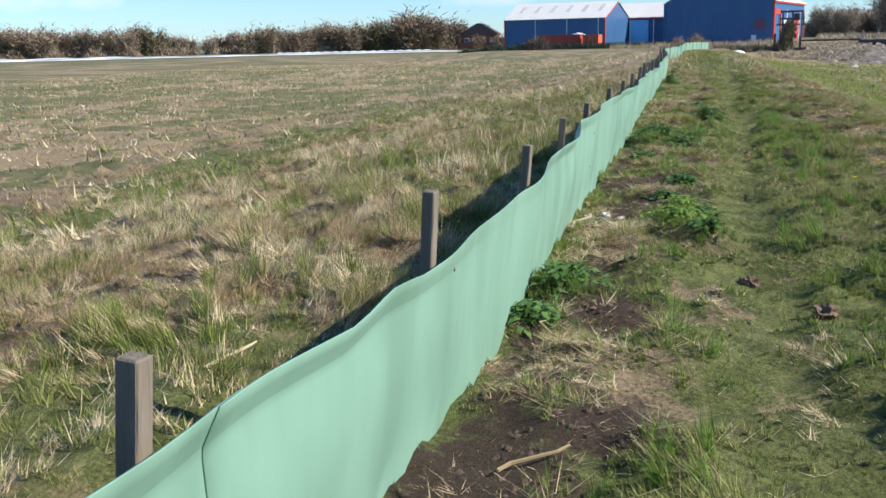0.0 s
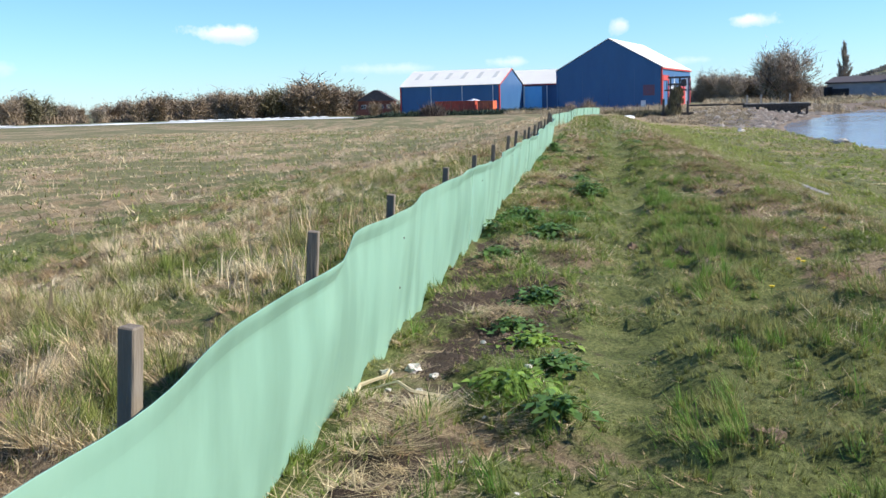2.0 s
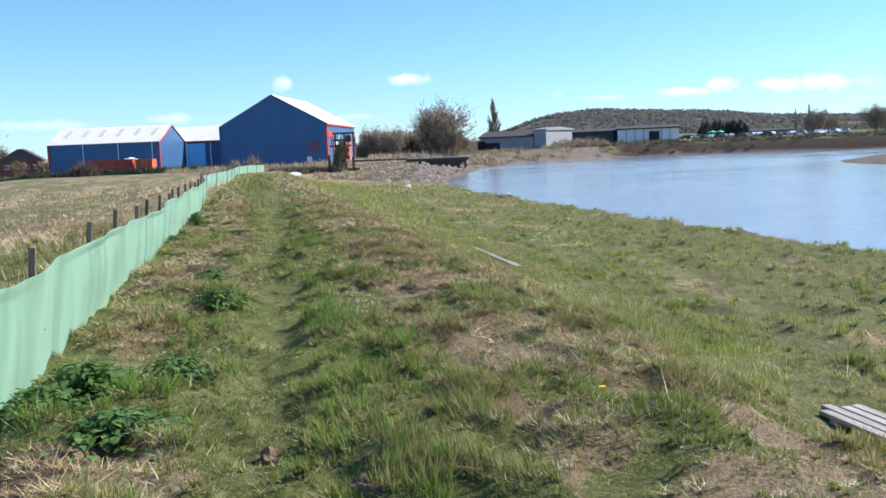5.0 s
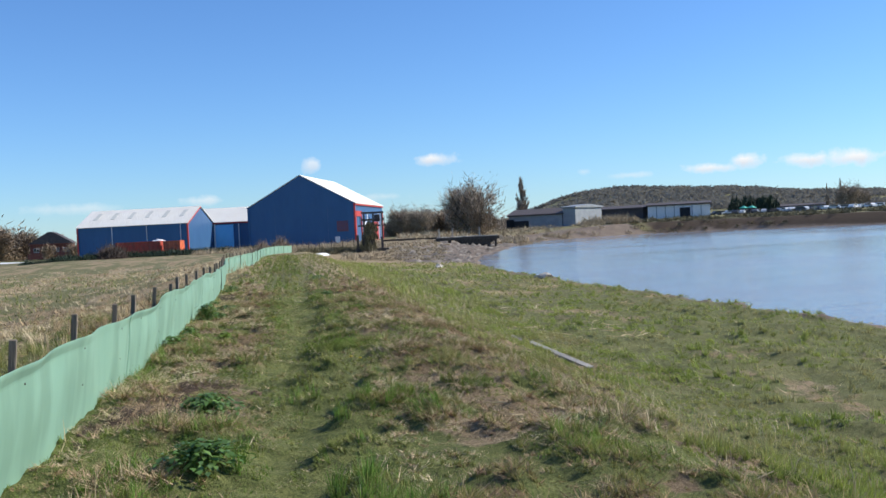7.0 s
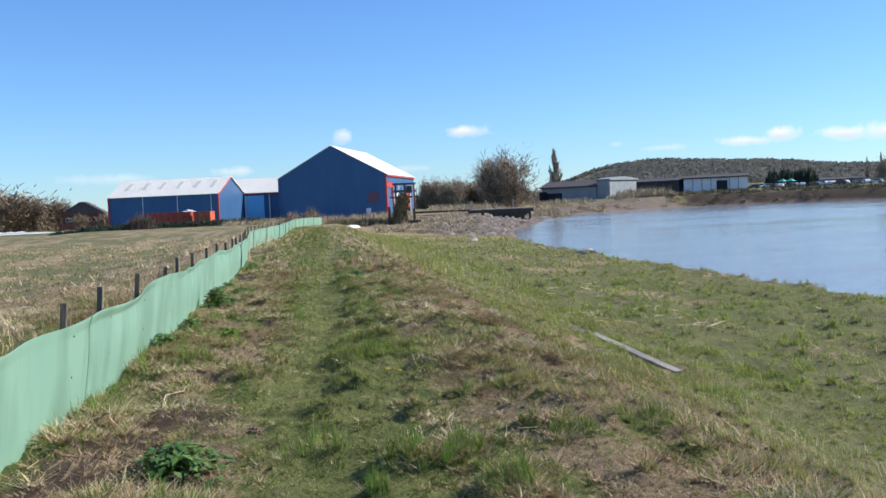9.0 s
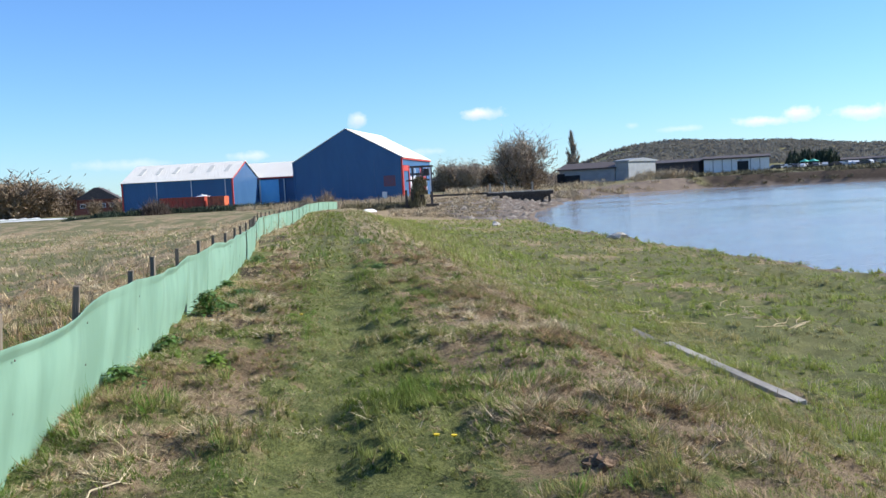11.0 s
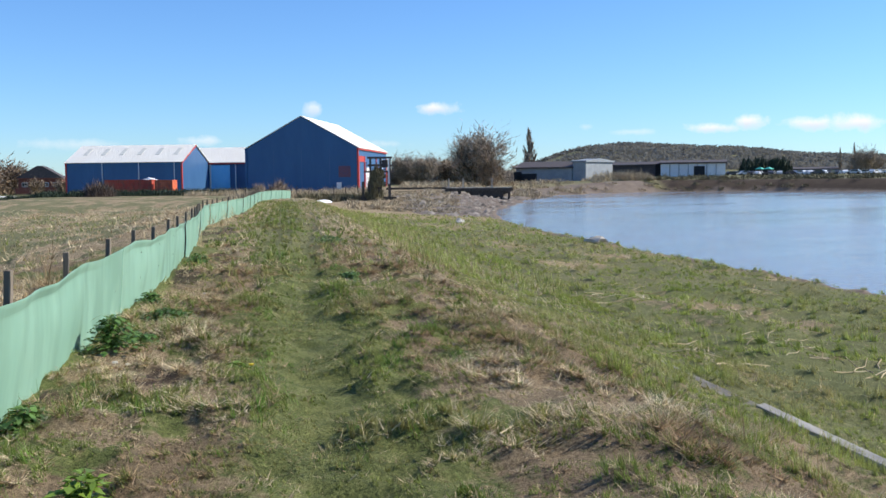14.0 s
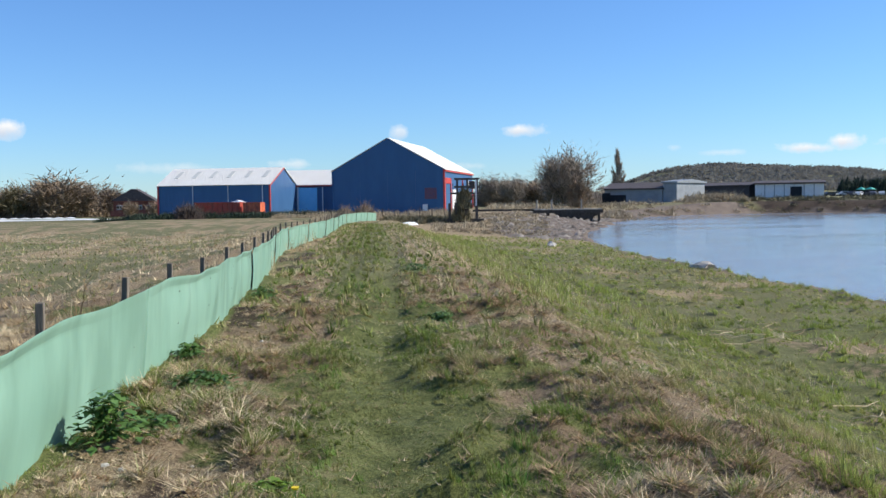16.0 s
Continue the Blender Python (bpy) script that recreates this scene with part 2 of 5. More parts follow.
def ground_material():
    mt = bpy.data.materials.new("turf_earth_and_mud")
    mt.use_nodes = True
    nt = mt.node_tree
    bs = nt.nodes["Principled BSDF"]
    bs.inputs["Roughness"].default_value = 0.95
    bs.inputs["Specular IOR Level"].default_value = 0.2
    co = nt.nodes.new("ShaderNodeTexCoord")

    def nse(scale, detail=6.0, rough=0.65):
        n = nt.nodes.new("ShaderNodeTexNoise")
        n.inputs["Scale"].default_value, n.inputs["Detail"].default_value, n.inputs["Roughness"].default_value = scale, detail, rough
        nt.links.new(co.outputs["Object"], n.inputs["Vector"])
        return n.outputs[0]

    def two(fac, a, b, lo=0.4, hi=0.6):
        r = nt.nodes.new("ShaderNodeValToRGB")
        r.color_ramp.elements[0].position, r.color_ramp.elements[1].position = lo, hi
        r.color_ramp.elements[0].color, r.color_ramp.elements[1].color = (*a, 1), (*b, 1)
        nt.links.new(fac, r.inputs[0])
        return r.outputs[0]

    def mix(fac, a, b):
        m = nt.nodes.new("ShaderNodeMix")
        m.data_type = "RGBA"
        nt.links.new(fac, m.inputs[0])
        nt.links.new(a, m.inputs[6])
        nt.links.new(b, m.inputs[7])
        return m.outputs[2]

    def attr(name, ragged=0.5, scale=7.0):
        a = nt.nodes.new("ShaderNodeAttribute")
        a.attribute_name = name
        m = nt.nodes.new("ShaderNodeMath")
        m.operation = "MULTIPLY_ADD"
        s = nt.nodes.new("ShaderNodeMath")
        s.operation = "SUBTRACT"
        nt.links.new(nse(scale), s.inputs[0])
        s.inputs[1].default_value = 0.5
        nt.links.new(s.outputs[0], m.inputs[0])
        m.inputs[1].default_value = ragged * 4
        nt.links.new(a.outputs["Fac"], m.inputs[2])
        r = nt.nodes.new("ShaderNodeMapRange")
        r.inputs["From Min"].default_value, r.inputs["From Max"].default_value = 0.3, 0.7
        nt.links.new(m.outputs[0], r.inputs["Value"])
        return r.outputs[0]

    fine, mid, big = two(nse(46.0, 5, 0.8), (0, 0, 0), (1, 1, 1), 0.38, 0.62), nse(5.0, 8, 0.75), nse(0.5)
    # dark specks in green and straw stand for shade between the blades
    green = mix(fine, two(mid, (0.038, 0.045, 0.015), (0.095, 0.108, 0.033)), two(mid, (0.14, 0.165, 0.047), (0.25, 0.26, 0.09)))
    straw = mix(fine, two(mid, (0.045, 0.031, 0.019), (0.17, 0.12, 0.07)), two(big, (0.40, 0.305, 0.18), (0.28, 0.205, 0.12)))
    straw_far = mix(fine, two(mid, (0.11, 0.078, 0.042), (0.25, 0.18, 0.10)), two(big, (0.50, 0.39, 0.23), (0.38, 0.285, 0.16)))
    soil = mix(fine, two(mid, (0.035, 0.024, 0.017), (0.075, 0.05, 0.035)), two(mid, (0.10, 0.068, 0.048), (0.06, 0.042, 0.03)))
    path = mix(fine, two(mid, (0.06, 0.06, 0.022), (0.14, 0.14, 0.048)), two(mid, (0.29, 0.255, 0.115), (0.21, 0.22, 0.07)))
    mud = mix(mid, two(big, (0.13, 0.10, 0.078), (0.21, 0.165, 0.125)), two(fine, (0.11, 0.085, 0.065), (0.25, 0.20, 0.15)))
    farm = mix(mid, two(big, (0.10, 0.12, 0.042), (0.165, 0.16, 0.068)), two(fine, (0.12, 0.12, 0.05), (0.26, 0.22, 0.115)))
    c = mix(attr("far_and_sunward", 0.1, 0.5), green, farm)
    c = mix(attr("straw", 0.55, 5.0), c, mix(attr("far_and_sunward", 0.1, 0.5), straw, straw_far))
    c = mix(attr("path", 0.3, 5.0), c, path)
    c = mix(attr("soil", 0.45, 8.0), c, soil)
    c = mix(attr("mud", 0.25, 1.2), c, mud)
    nt.links.new(c, bs.inputs["Base Color"])
    bp = nt.nodes.new("ShaderNodeBump")
    bp.inputs["Strength"].default_value, bp.inputs["Distance"].default_value = 0.8, 0.05
    nt.links.new(nse(16.0, 8, 0.75), bp.inputs["Height"])
    nt.links.new(bp.outputs[0], bs.inputs["Normal"])
    return mt


def water_material():
    mt = bpy.data.materials.new("silty_river_water")
    mt.use_nodes = True
    nt = mt.node_tree
    bs = nt.nodes["Principled BSDF"]
    bs.inputs["Base Color"].default_value = (0.26, 0.225, 0.20, 1)
    bs.inputs["Roughness"].default_value = 0.12
    bs.inputs["IOR"].default_value = 1.33
    co = nt.nodes.new("ShaderNodeTexCoord")
    mp = nt.nodes.new("ShaderNodeMapping")
    mp.inputs["Rotation"].default_value = (0, 0, radians(35))
    mp.inputs["Scale"].default_value = (0.5, 1.6, 1)
    nt.links.new(co.outputs["Object"], mp.inputs["Vector"])
    n = nt.nodes.new("ShaderNodeTexNoise")
    n.inputs["Scale"].default_value, n.inputs["Detail"].default_value = 1.3, 5.0
    nt.links.new(mp.outputs[0], n.inputs["Vector"])
    bp = nt.nodes.new("ShaderNodeBump")
    bp.inputs["Strength"].default_value, bp.inputs["Distance"].default_value = 0.42, 0.10
    nt.links.new(n.outputs[0], bp.inputs["Height"])
    nt.links.new(bp.outputs[0], bs.inputs["Normal"])
    n2 = nt.nodes.new("ShaderNodeTexNoise")
    n2.inputs["Scale"].default_value, n2.inputs["Detail"].default_value = 0.035, 4.0
    nt.links.new(mp.outputs[0], n2.inputs["Vector"])
    mr = nt.nodes.new("ShaderNodeMapRange")
    mr.inputs["From Min"].default_value, mr.inputs["From Max"].default_value = 0.4, 0.6
    mr.inputs["To Min"].default_value, mr.inputs["To Max"].default_value = 0.08, 0.17
    nt.links.new(n2.outputs[0], mr.inputs["Value"])
    nt.links.new(mr.outputs[0], bs.inputs["Roughness"])
    return mt


# ---------------------------------------------------------------- plan of the place
# stations: s metres along the sheet fence, w metres to its right (towards the river)
ORIGIN, ALONG, ACROSS = np.array((-0.55, 0.0)), np.array((0.2334, 0.9724)), np.array((0.9724, -0.2334))
EYE_END = np.array((7.04, 23.33))
RIVER_Z = -2.0


def to_xy(s, w):
    s, w = np.asarray(s, float), np.asarray(w, float)
    return ORIGIN[0] + ALONG[0] * s + ACROSS[0] * w, ORIGIN[1] + ALONG[1] * s + ACROSS[1] * w


def to_sw(x, y):
    x, y = np.asarray(x, float) - ORIGIN[0], np.asarray(y, float) - ORIGIN[1]
    return x * ALONG[0] + y * ALONG[1], x * ACROSS[0] + y * ACROSS[1]


def bearing(az, dist):
    """Plan place at a bearing (degrees clockwise from +y) and distance from the end of the walk."""
    return EYE_END[0] + dist * math.sin(radians(az)), EYE_END[1] + dist * math.cos(radians(az))


def hash01(i, j, seed):
    h = (i.astype(np.int64) * 374761393 + j.astype(np.int64) * 668265263 + seed * 974634777) & 0xFFFFFFFF
    h = ((h ^ (h >> 13)) * 1274126177) & 0xFFFFFFFF
    return ((h ^ (h >> 16)) & 0xFFFFFF) / float(0xFFFFFF)


def vnoise(x, y, seed=0):
    xi, yi = np.floor(x), np.floor(y)
    fx, fy = x - xi, y - yi
    fx, fy = fx * fx * (3 - 2 * fx), fy * fy * (3 - 2 * fy)
    a, b = hash01(xi, yi, seed), hash01(xi + 1, yi, seed)
    c, d = hash01(xi, yi + 1, seed), hash01(xi + 1, yi + 1, seed)
    return (a * (1 - fx) + b * fx) * (1 - fy) + (c * (1 - fx) + d * fx) * fy


def fbm(x, y, seed=0, octaves=4):
    t, amp, tot = 0.0, 1.0, 0.0
    for k in range(octaves):
        t = t + amp * vnoise(x * 2 ** k, y * 2 ** k, seed + 17 * k)
        tot += amp
        amp *= 0.5
    return t / tot


def step(a, b, x):
    t = np.clip((x - a) / (b - a), 0, 1)
    return t * t * (3 - 2 * t)


RIVER = [(-300, 19), (-60, 18.6), (0, 18), (34, 17.9), (45, 17.8), (56, 17.3), (66, 17.4), (77, 17.2), (90, 18.0), (104, 20.0), (113, 21.8), (122, 23.3), (140, 28), (165, 37), (195, 45), (225, 58), (250, 76), (268, 100),
         (258, 122), (232, 150), (190, 185), (120, 240), (30, 300), (-300, 420)]
RIVER_XY = [tuple(float(v) for v in to_xy(s, w)) for s, w in RIVER]


def river_depth(x, y):
    """Metres inside the river's outline (minus: on land)."""
    best, inside = np.full(x.shape, 1e9), np.zeros(x.shape, bool)
    for (x1, y1), (x2, y2) in zip(RIVER_XY, RIVER_XY[1:] + RIVER_XY[:1]):
        dx, dy = x2 - x1, y2 - y1
        t = np.clip(((x - x1) * dx + (y - y1) * dy) / (dx * dx + dy * dy), 0, 1)
        best = np.minimum(best, np.hypot(x - x1 - t * dx, y - y1 - t * dy))
        cross = (y1 > y) != (y2 > y)
        inside ^= cross & (x < (x2 - x1) * (y - y1) / ((y2 - y1) if y2 != y1 else 1e-9) + x1)
    return np.where(inside, best, -best)


# the far hill's ridge, by bearing
HILL_AZ = [20, 24, 26, 28.3, 29.7, 31, 32.9, 35.7, 37.7, 39, 41, 43, 45, 47, 56, 66, 80]
HILL_Z = [0, 5, 11, 22, 33, 39.5, 43, 40, 37, 36, 31, 25, 23, 21, 17, 9, 4]
PROFILE_W = [-4000, -60, -15, -10, -7.5, -5, -3.4, -2.0, -0.6, 0, 2.0, 3.6, 4.3, 5.2, 6.6, 8.0, 12, 17, 19, 22]
PROFILE_Z = [-1.3, -1.45, -1.45, -1.25, -0.95, -0.55, -0.2, -0.04, 0.0, 0, -0.02, 0.01, -0.08, -0.44, -0.94, -1.20, -1.42, -1.6, -1.72, -1.75]


def fence_w(s):
    return -0.11 - 0.06 * (1 - step(2.5, 4.5, s)) + 0.03 * np.sin(s * 0.55) - 0.8 * np.exp(-((s - 58) / 12.0) ** 2) + 4.5 * step(95, 145, s)


def terrain(x, y):
    s, w = to_sw(x, y)
    d = river_depth(x, y)
    z = np.interp(w, PROFILE_W, PROFILE_Z)
    far = step(112, 150, s)                                    # the bank runs out into the yards round the sheds
    z = z * (1 - far) + (-0.75 + 0.9 * step(5, 30, w)) * far * (w > -40) + np.minimum(z, -0.9) * far * (w <= -40)
    # the mud shore beyond the marsh, and the raised far bank
    mudshore = step(104, 118, s) * (w < 115)
    z = z * (1 - mudshore) + mudshore * np.minimum(z, RIVER_Z + 0.15 + 0.13 * np.maximum(-d, 0))
    e = EYE_END
    az = np.degrees(np.arctan2(x - e[0], y - e[1]))
    dist = np.hypot(x - e[0], y - e[1])
    opposite = step(27, 34, az) * step(215, 250, dist) * (az < 150)
    bank = RIVER_Z + 2.9 * step(0, 5, -d) + 1.2 * step(8, 60, -d)
    z = z * (1 - opposite) + bank * opposite
    hill = np.interp(az, HILL_AZ, HILL_Z) * step(520, 1350, dist) * (1 - 0.6 * step(1500, 2600, dist)) * (0.94 + 0.12 * fbm(x / 260, y / 260, 5, 3))
    z = z + hill * (np.abs(az - 42) < 60)
    # relief: tussocks and hummocks
    near = 1 - step(60, 140, s)
    smooth_ = (1 - 0.2 * path_mask(s, w)) * (1 - 0.6 * soil_mask(s, w))
    z = z + near * smooth_ * (0.08 * tuft_mask(x, y) - 0.03) * (1 - 0.35 * step(2.3, 3.0, w) - 0.3 * step(4.3, 5.2, w))
    z = z + near * 0.10 * (fbm(x * 0.9, y * 0.9, 3) - 0.5) + near * 0.12 * (fbm(x * 3.6, y * 3.6, 4, 3) - 0.5) * (1 - 0.45 * path_mask(s, w))
    z = z + near * 0.26 * (fbm(x * 1.5, y * 1.5, 9) - 0.5) * (step(-2.5, -6, w) + step(8, 10, w))
    z = z - near * 0.05 * path_mask(s, w) + near * 0.055 * mound_mask(s, w) * (1 - 0.6 * soil_mask(s, w)) * (w > 0.15)
    z = np.where(d > 0, RIVER_Z - np.minimum(1.6, 0.05 + 0.45 * d), np.maximum(z, RIVER_Z + np.minimum(0.02 + 0.45 * np.maximum(-d, 0), 0.3 + 0 * d)))
    # the shoal inside the bend
    q = np.hypot(((x - 119) * 0.52 + (y - 87) * 0.85) / 36, ((x - 119) * 0.85 - (y - 87) * 0.52) / 26) + 0.10 * (fbm(x / 7, y / 7, 61, 3) - 0.5)
    z = np.maximum(z, np.where(q < 1.2, RIVER_Z - 0.5 + 2.2 * np.clip(1 - q ** 2, -1, 0.62), -9))
    return z


def tuft_mask(x, y):
    """Cushions of turf a hand or two across, with sunk gaps between them."""
    return step(0.36, 0.66, 0.6 * vnoise(x * 3.1, y * 3.1, 311) + 0.4 * vnoise(x * 6.7, y * 6.7, 313))


def mound_mask(s, w):
    return step(0.42, 0.60, fbm(s * 1.9, w * 2.3, 301, 3)) * (1 - 0.7 * path_mask(s, w))


def path_mask(s, w):
    wp = 1.4 + 0.025 * np.clip(s - 8, -8, 60) + 0.08 * np.sin(s * 0.5)
    return np.exp(-((w - wp) / 0.27) ** 2)


def soil_mask(s, w):
    n = fbm(s * 0.55, w * 0.9, 31)
    strip = step(0.0, 0.15, w - fence_w(s)) * (1 - step(0.75, 1.7, w - fence_w(s)))
    a = 0.8 * strip * step(0.50, 0.72, n + 0.05 * step(22, 27, s) + 0.08 * (1 - step(8, 11, s)))
    for s0, w0, rs_, rw in ((2.7, 0.2, 0.55, 0.4), (3.3, 0.65, 0.4, 0.35), (5.0, 0.45, 0.4, 0.3), (6.5, 0.35, 0.6, 0.28), (7.6, 0.35, 0.5, 0.25), (8.4, 0.3, 0.4, 0.2), (29.8, 0.75, 0.4, 0.3), (20.5, 0.4, 0.6, 0.3)):
        a = np.maximum(a, 1.1 * np.exp(-((s - s0) / rs_) ** 2 - ((w - w0) / rw) ** 2) * (0.55 + 0.9 * n))
    b = step(2.6, 3.1, w) * (1 - step(4.6, 5.2, w)) * step(0.64, 0.76, fbm(s * 0.6, w * 0.8, 37)) * step(14, 20, s)
    return np.clip(a + 0.12 * b, 0, 1)


def straw_mask(s, w):
    n = 0.45 * fbm(s * 0.5, w * 0.75, 41) + 0.55 * fbm(s * 1.6, w * 2.0, 42, 3)
    strip = step(0.0, 0.3, w - fence_w(s)) * (1 - step(1.1, 2.0, w - fence_w(s)))
    a = 0.9 * strip * step(0.47, 0.62, n + 0.10 * step(20, 26, s) - 0.10 * step(8, 9, s) * (1 - step(17, 20, s)))
    for s0, w0, rs_, rw in ((4.1, 0.35, 0.45, 0.45), (3.7, 0.7, 0.3, 0.3), (11.4, 0.3, 0.4, 0.35), (12.7, 0.55, 0.5, 0.35), (16.7, 0.5, 0.8, 0.3), (11.1, 2.15, 0.25, 0.2), (23.6, 0.6, 0.8, 0.5), (30.3, 0.7, 0.5, 0.5), (31.9, 0.9, 0.8, 0.5), (34.5, 0.9, 1.2, 0.5), (39.5, 1.1, 1.4, 0.6)):
        a = np.maximum(a, np.exp(-((s - s0) / rs_) ** 2 - ((w - w0) / rw) ** 2))
    b = step(2.5, 3.2, w) * (1 - step(5.0, 6.0, w)) * 0.9 * step(0.50, 0.60, 0.4 * fbm(s * 0.9, w * 1.1, 43) + 0.6 * fbm(s * 1.9, w * 2.2, 44, 3) + 0.06 * step(9, 13, s) + 0.08 * step(16, 27, s))
    slope = step(4.5, 5.2, w) * (1 - step(8, 9, w)) * (0.15 + 0.3 * step(0.5, 0.7, fbm(s * 0.5, w * 0.6, 45)))
    m = step(8.5, 10, w) * step(0.46, 0.70, 0.6 * fbm(s * 0.22, w * 0.35, 47) + 0.4 * fbm(s * 0.9, w * 1.2, 48)) * 0.8
    f = step(-0.2, -1.2, w) * step(0.40, 0.62, 0.5 * fbm(s * 0.16, w * 0.42, 53) + 0.5 * fbm(s * 0.8, w * 1.1, 54) + 0.05 * step(-9, -6, w) * (1 - step(-3, -1.5, w)))
    shore = step(88, 104, s) * step(3, 6, w) * 0.9
    far = 1 - 0.75 * step(150, 320, np.hypot(s, w))
    return np.clip(a + b + slope + m + f + shore, 0, 1) * far


def mud_mask(s, w, d):
    return np.clip((1 - step(0.3, 0.9, -d)) + step(103, 110, s) * (w > 14) * (w < 95) * (1 - step(7, 13, -d)), 0, 1)


# ---------------------------------------------------------------- building helpers
def part(name, bm, mat, parent=None, label=""):
    me = bpy.data.meshes.new(name)
    if isinstance(bm, bmesh.types.BMesh):
        bm.to_mesh(me)
        bm.free()
    else:
        verts, faces = bm
        me.from_pydata([tuple(v) for v in verts], [], faces)
    for m in mat if isinstance(mat, (list, tuple)) else [mat]:
        me.materials.append(m)
    ob = new(name, me)
    if parent is not None:
        ob.parent = parent
    if label:
        tagged(ob, label)
    return ob


def thing(name, label, category, m=None, group="", kind=""):
    ob = new(name)
    ob.empty_display_size = 0.2
    if m is not None:
        ob.matrix_basis = m
    return tagged(ob, label, category, group, kind)


def box(bm, size, at=(0, 0, 0), bevel=0.0, rot=None):
    m = Matrix.Translation(at) @ (rot or Matrix.Identity(4)) @ Matrix.Diagonal((*size, 1))
    r = bmesh.ops.create_cube(bm, size=1.0, matrix=m)
    if bevel:
        ed = list({e for v in r["verts"] for e in v.link_edges})
        bmesh.ops.bevel(bm, geom=ed, offset=bevel, segments=1, affect="EDGES")
    return bm


def boxed(*boxes, bevel=0.0):
    bm = bmesh.new()
    for b in boxes:
        box(bm, b[0], b[1], bevel=bevel, rot=b[3] if len(b) > 3 else None)
    return bm


def prism(outline, depth, axis="y"):
    """A prism from an outline in x, z, running from y = 0 to depth."""
    bm = bmesh.new()
    a = [bm.verts.new((x, 0, z)) for x, z in outline]
    b = [bm.verts.new((x, depth, z)) for x, z in outline]
    bm.faces.new(a[::-1])
    bm.faces.new(b)
    for k in range(len(a)):
        bm.faces.new((a[k], a[(k + 1) % len(a)], b[(k + 1) % len(a)], b[k]))
    bmesh.ops.recalc_face_normals(bm, faces=bm.faces)
    return bm


def tube(bm, pts, radii, sides=5):
    rings = []
    for k, p in enumerate(pts):
        p = Vector(p)
        d = (Vector(pts[min(k + 1, len(pts) - 1)]) - Vector(pts[max(k - 1, 0)])).normalized()
        q = d.to_track_quat("Z", "Y")
        rings.append([bm.verts.new(p + q @ Vector((radii[k] * math.cos(2 * math.pi * j / sides), radii[k] * math.sin(2 * math.pi * j / sides), 0))) for j in range(sides)])
    for r0, r1 in zip(rings, rings[1:]):
        for j in range(sides):
            bm.faces.new((r0[j], r0[(j + 1) % sides], r1[(j + 1) % sides], r1[j]))
    bm.faces.new(rings[0][::-1])
    bm.faces.new(rings[-1])


def mesh_arrays(name, co, faces3, faces4, mat, smooth=False):
    """A mesh from arrays of corners, triangles and quads."""
    me = bpy.data.meshes.new(name)
    n3, n4 = len(faces3), len(faces4)
    me.vertices.add(len(co))
    me.vertices.foreach_set("co", np.asarray(co, np.float32).ravel())
    loops = np.concatenate([np.asarray(faces4, np.int32).ravel(), np.asarray(faces3, np.int32).ravel()])
    me.loops.add(len(loops))
    me.loops.foreach_set("vertex_index", loops)
    me.polygons.add(n3 + n4)
    starts = np.concatenate([np.arange(n4) * 4, n4 * 4 + np.arange(n3) * 3]).astype(np.int32)
    me.polygons.foreach_set("loop_start", starts)
    if smooth:
        me.polygons.foreach_set("use_smooth", np.ones(n3 + n4, bool))
    me.update(calc_edges=True)
    me.validate()
    me.materials.append(mat)
    return me


# ---------------------------------------------------------------- ground and river
def spread(*runs):
    out = []
    for a, b, h in runs:
        out.extend(np.arange(a, b - 1e-6, h))
    return out


gs = np.array([-2500, -900, -300, -120, -60, -30, -18] + spread((-12, -3, 0.5), (-1, 34, 0.1), (34, 42, 0.2), (42, 70, 0.35), (70, 130, 0.8), (130, 330, 4), (330, 700, 18), (700, 1700, 50)) + [1700, 2000, 2500, 3200, 4200])
gw = np.array([-4000, -2600, -1700, -1100, -700, -450, -300, -220] + spread((-170, -40, 5), (-40, -16, 0.8), (-16, -7, 0.3), (-7, -3, 0.17), (-3, 7, 0.1), (7, 9, 0.17), (9, 21.5, 0.28), (21.5, 30, 1.0), (30, 180, 4), (180, 420, 12), (420, 1300, 45)) + [1300, 1700, 2300, 3200, 4200])
S, W = np.meshgrid(gs, gw, indexing="ij")
GX, GY = to_xy(S, W)
GZ = terrain(GX, GY)
ni, nj = S.shape
idx = np.arange(ni * nj).reshape(ni, nj)
quads = np.stack([idx[:-1, :-1], idx[1:, :-1], idx[1:, 1:], idx[:-1, 1:]], -1).reshape(-1, 4)[:, ::-1]
gme = mesh_arrays("ground", np.stack([GX, GY, GZ], -1).reshape(-1, 3), np.zeros((0, 3), int), quads, ground_material(), True)
GD = river_depth(GX, GY)
# paler far ground; the 0.5 term paints sunlight into slope and marsh colour
for nm, arr in (("soil", np.clip(soil_mask(S, W) + 0.75 * (W > 98) * (S < 290) * (1 - step(8, 30, -GD)) * (S > 60), 0, 1)), ("straw", straw_mask(S, W)), ("path", 0.30 * path_mask(S, W) * (S < 90)), ("mud", mud_mask(S, W, GD)), ("far_and_sunward", np.maximum(np.maximum(step(36, 55, S), step(-8, -15, W)), 0.5 * step(4.6, 6, W)))):
    at = gme.attributes.new(nm, "FLOAT", "POINT")
    at.data.foreach_set("value", arr.astype(np.float32).ravel())
ground = tagged(new("ground", gme), "grassy flood bank, rough pasture and salt marsh with bare earth patches", "ground", kind="structure")

wb = bmesh.new()
box(wb, (900, 900, 0.4), (330, 60, RIVER_Z - 0.2))
water = part("water", wb, water_material())
tagged(water, "wide calm silty brown river reflecting blue sky", "river", kind="structure")


def height(x, y):
    return float(terrain(np.array([x]), np.array([y]))[0])

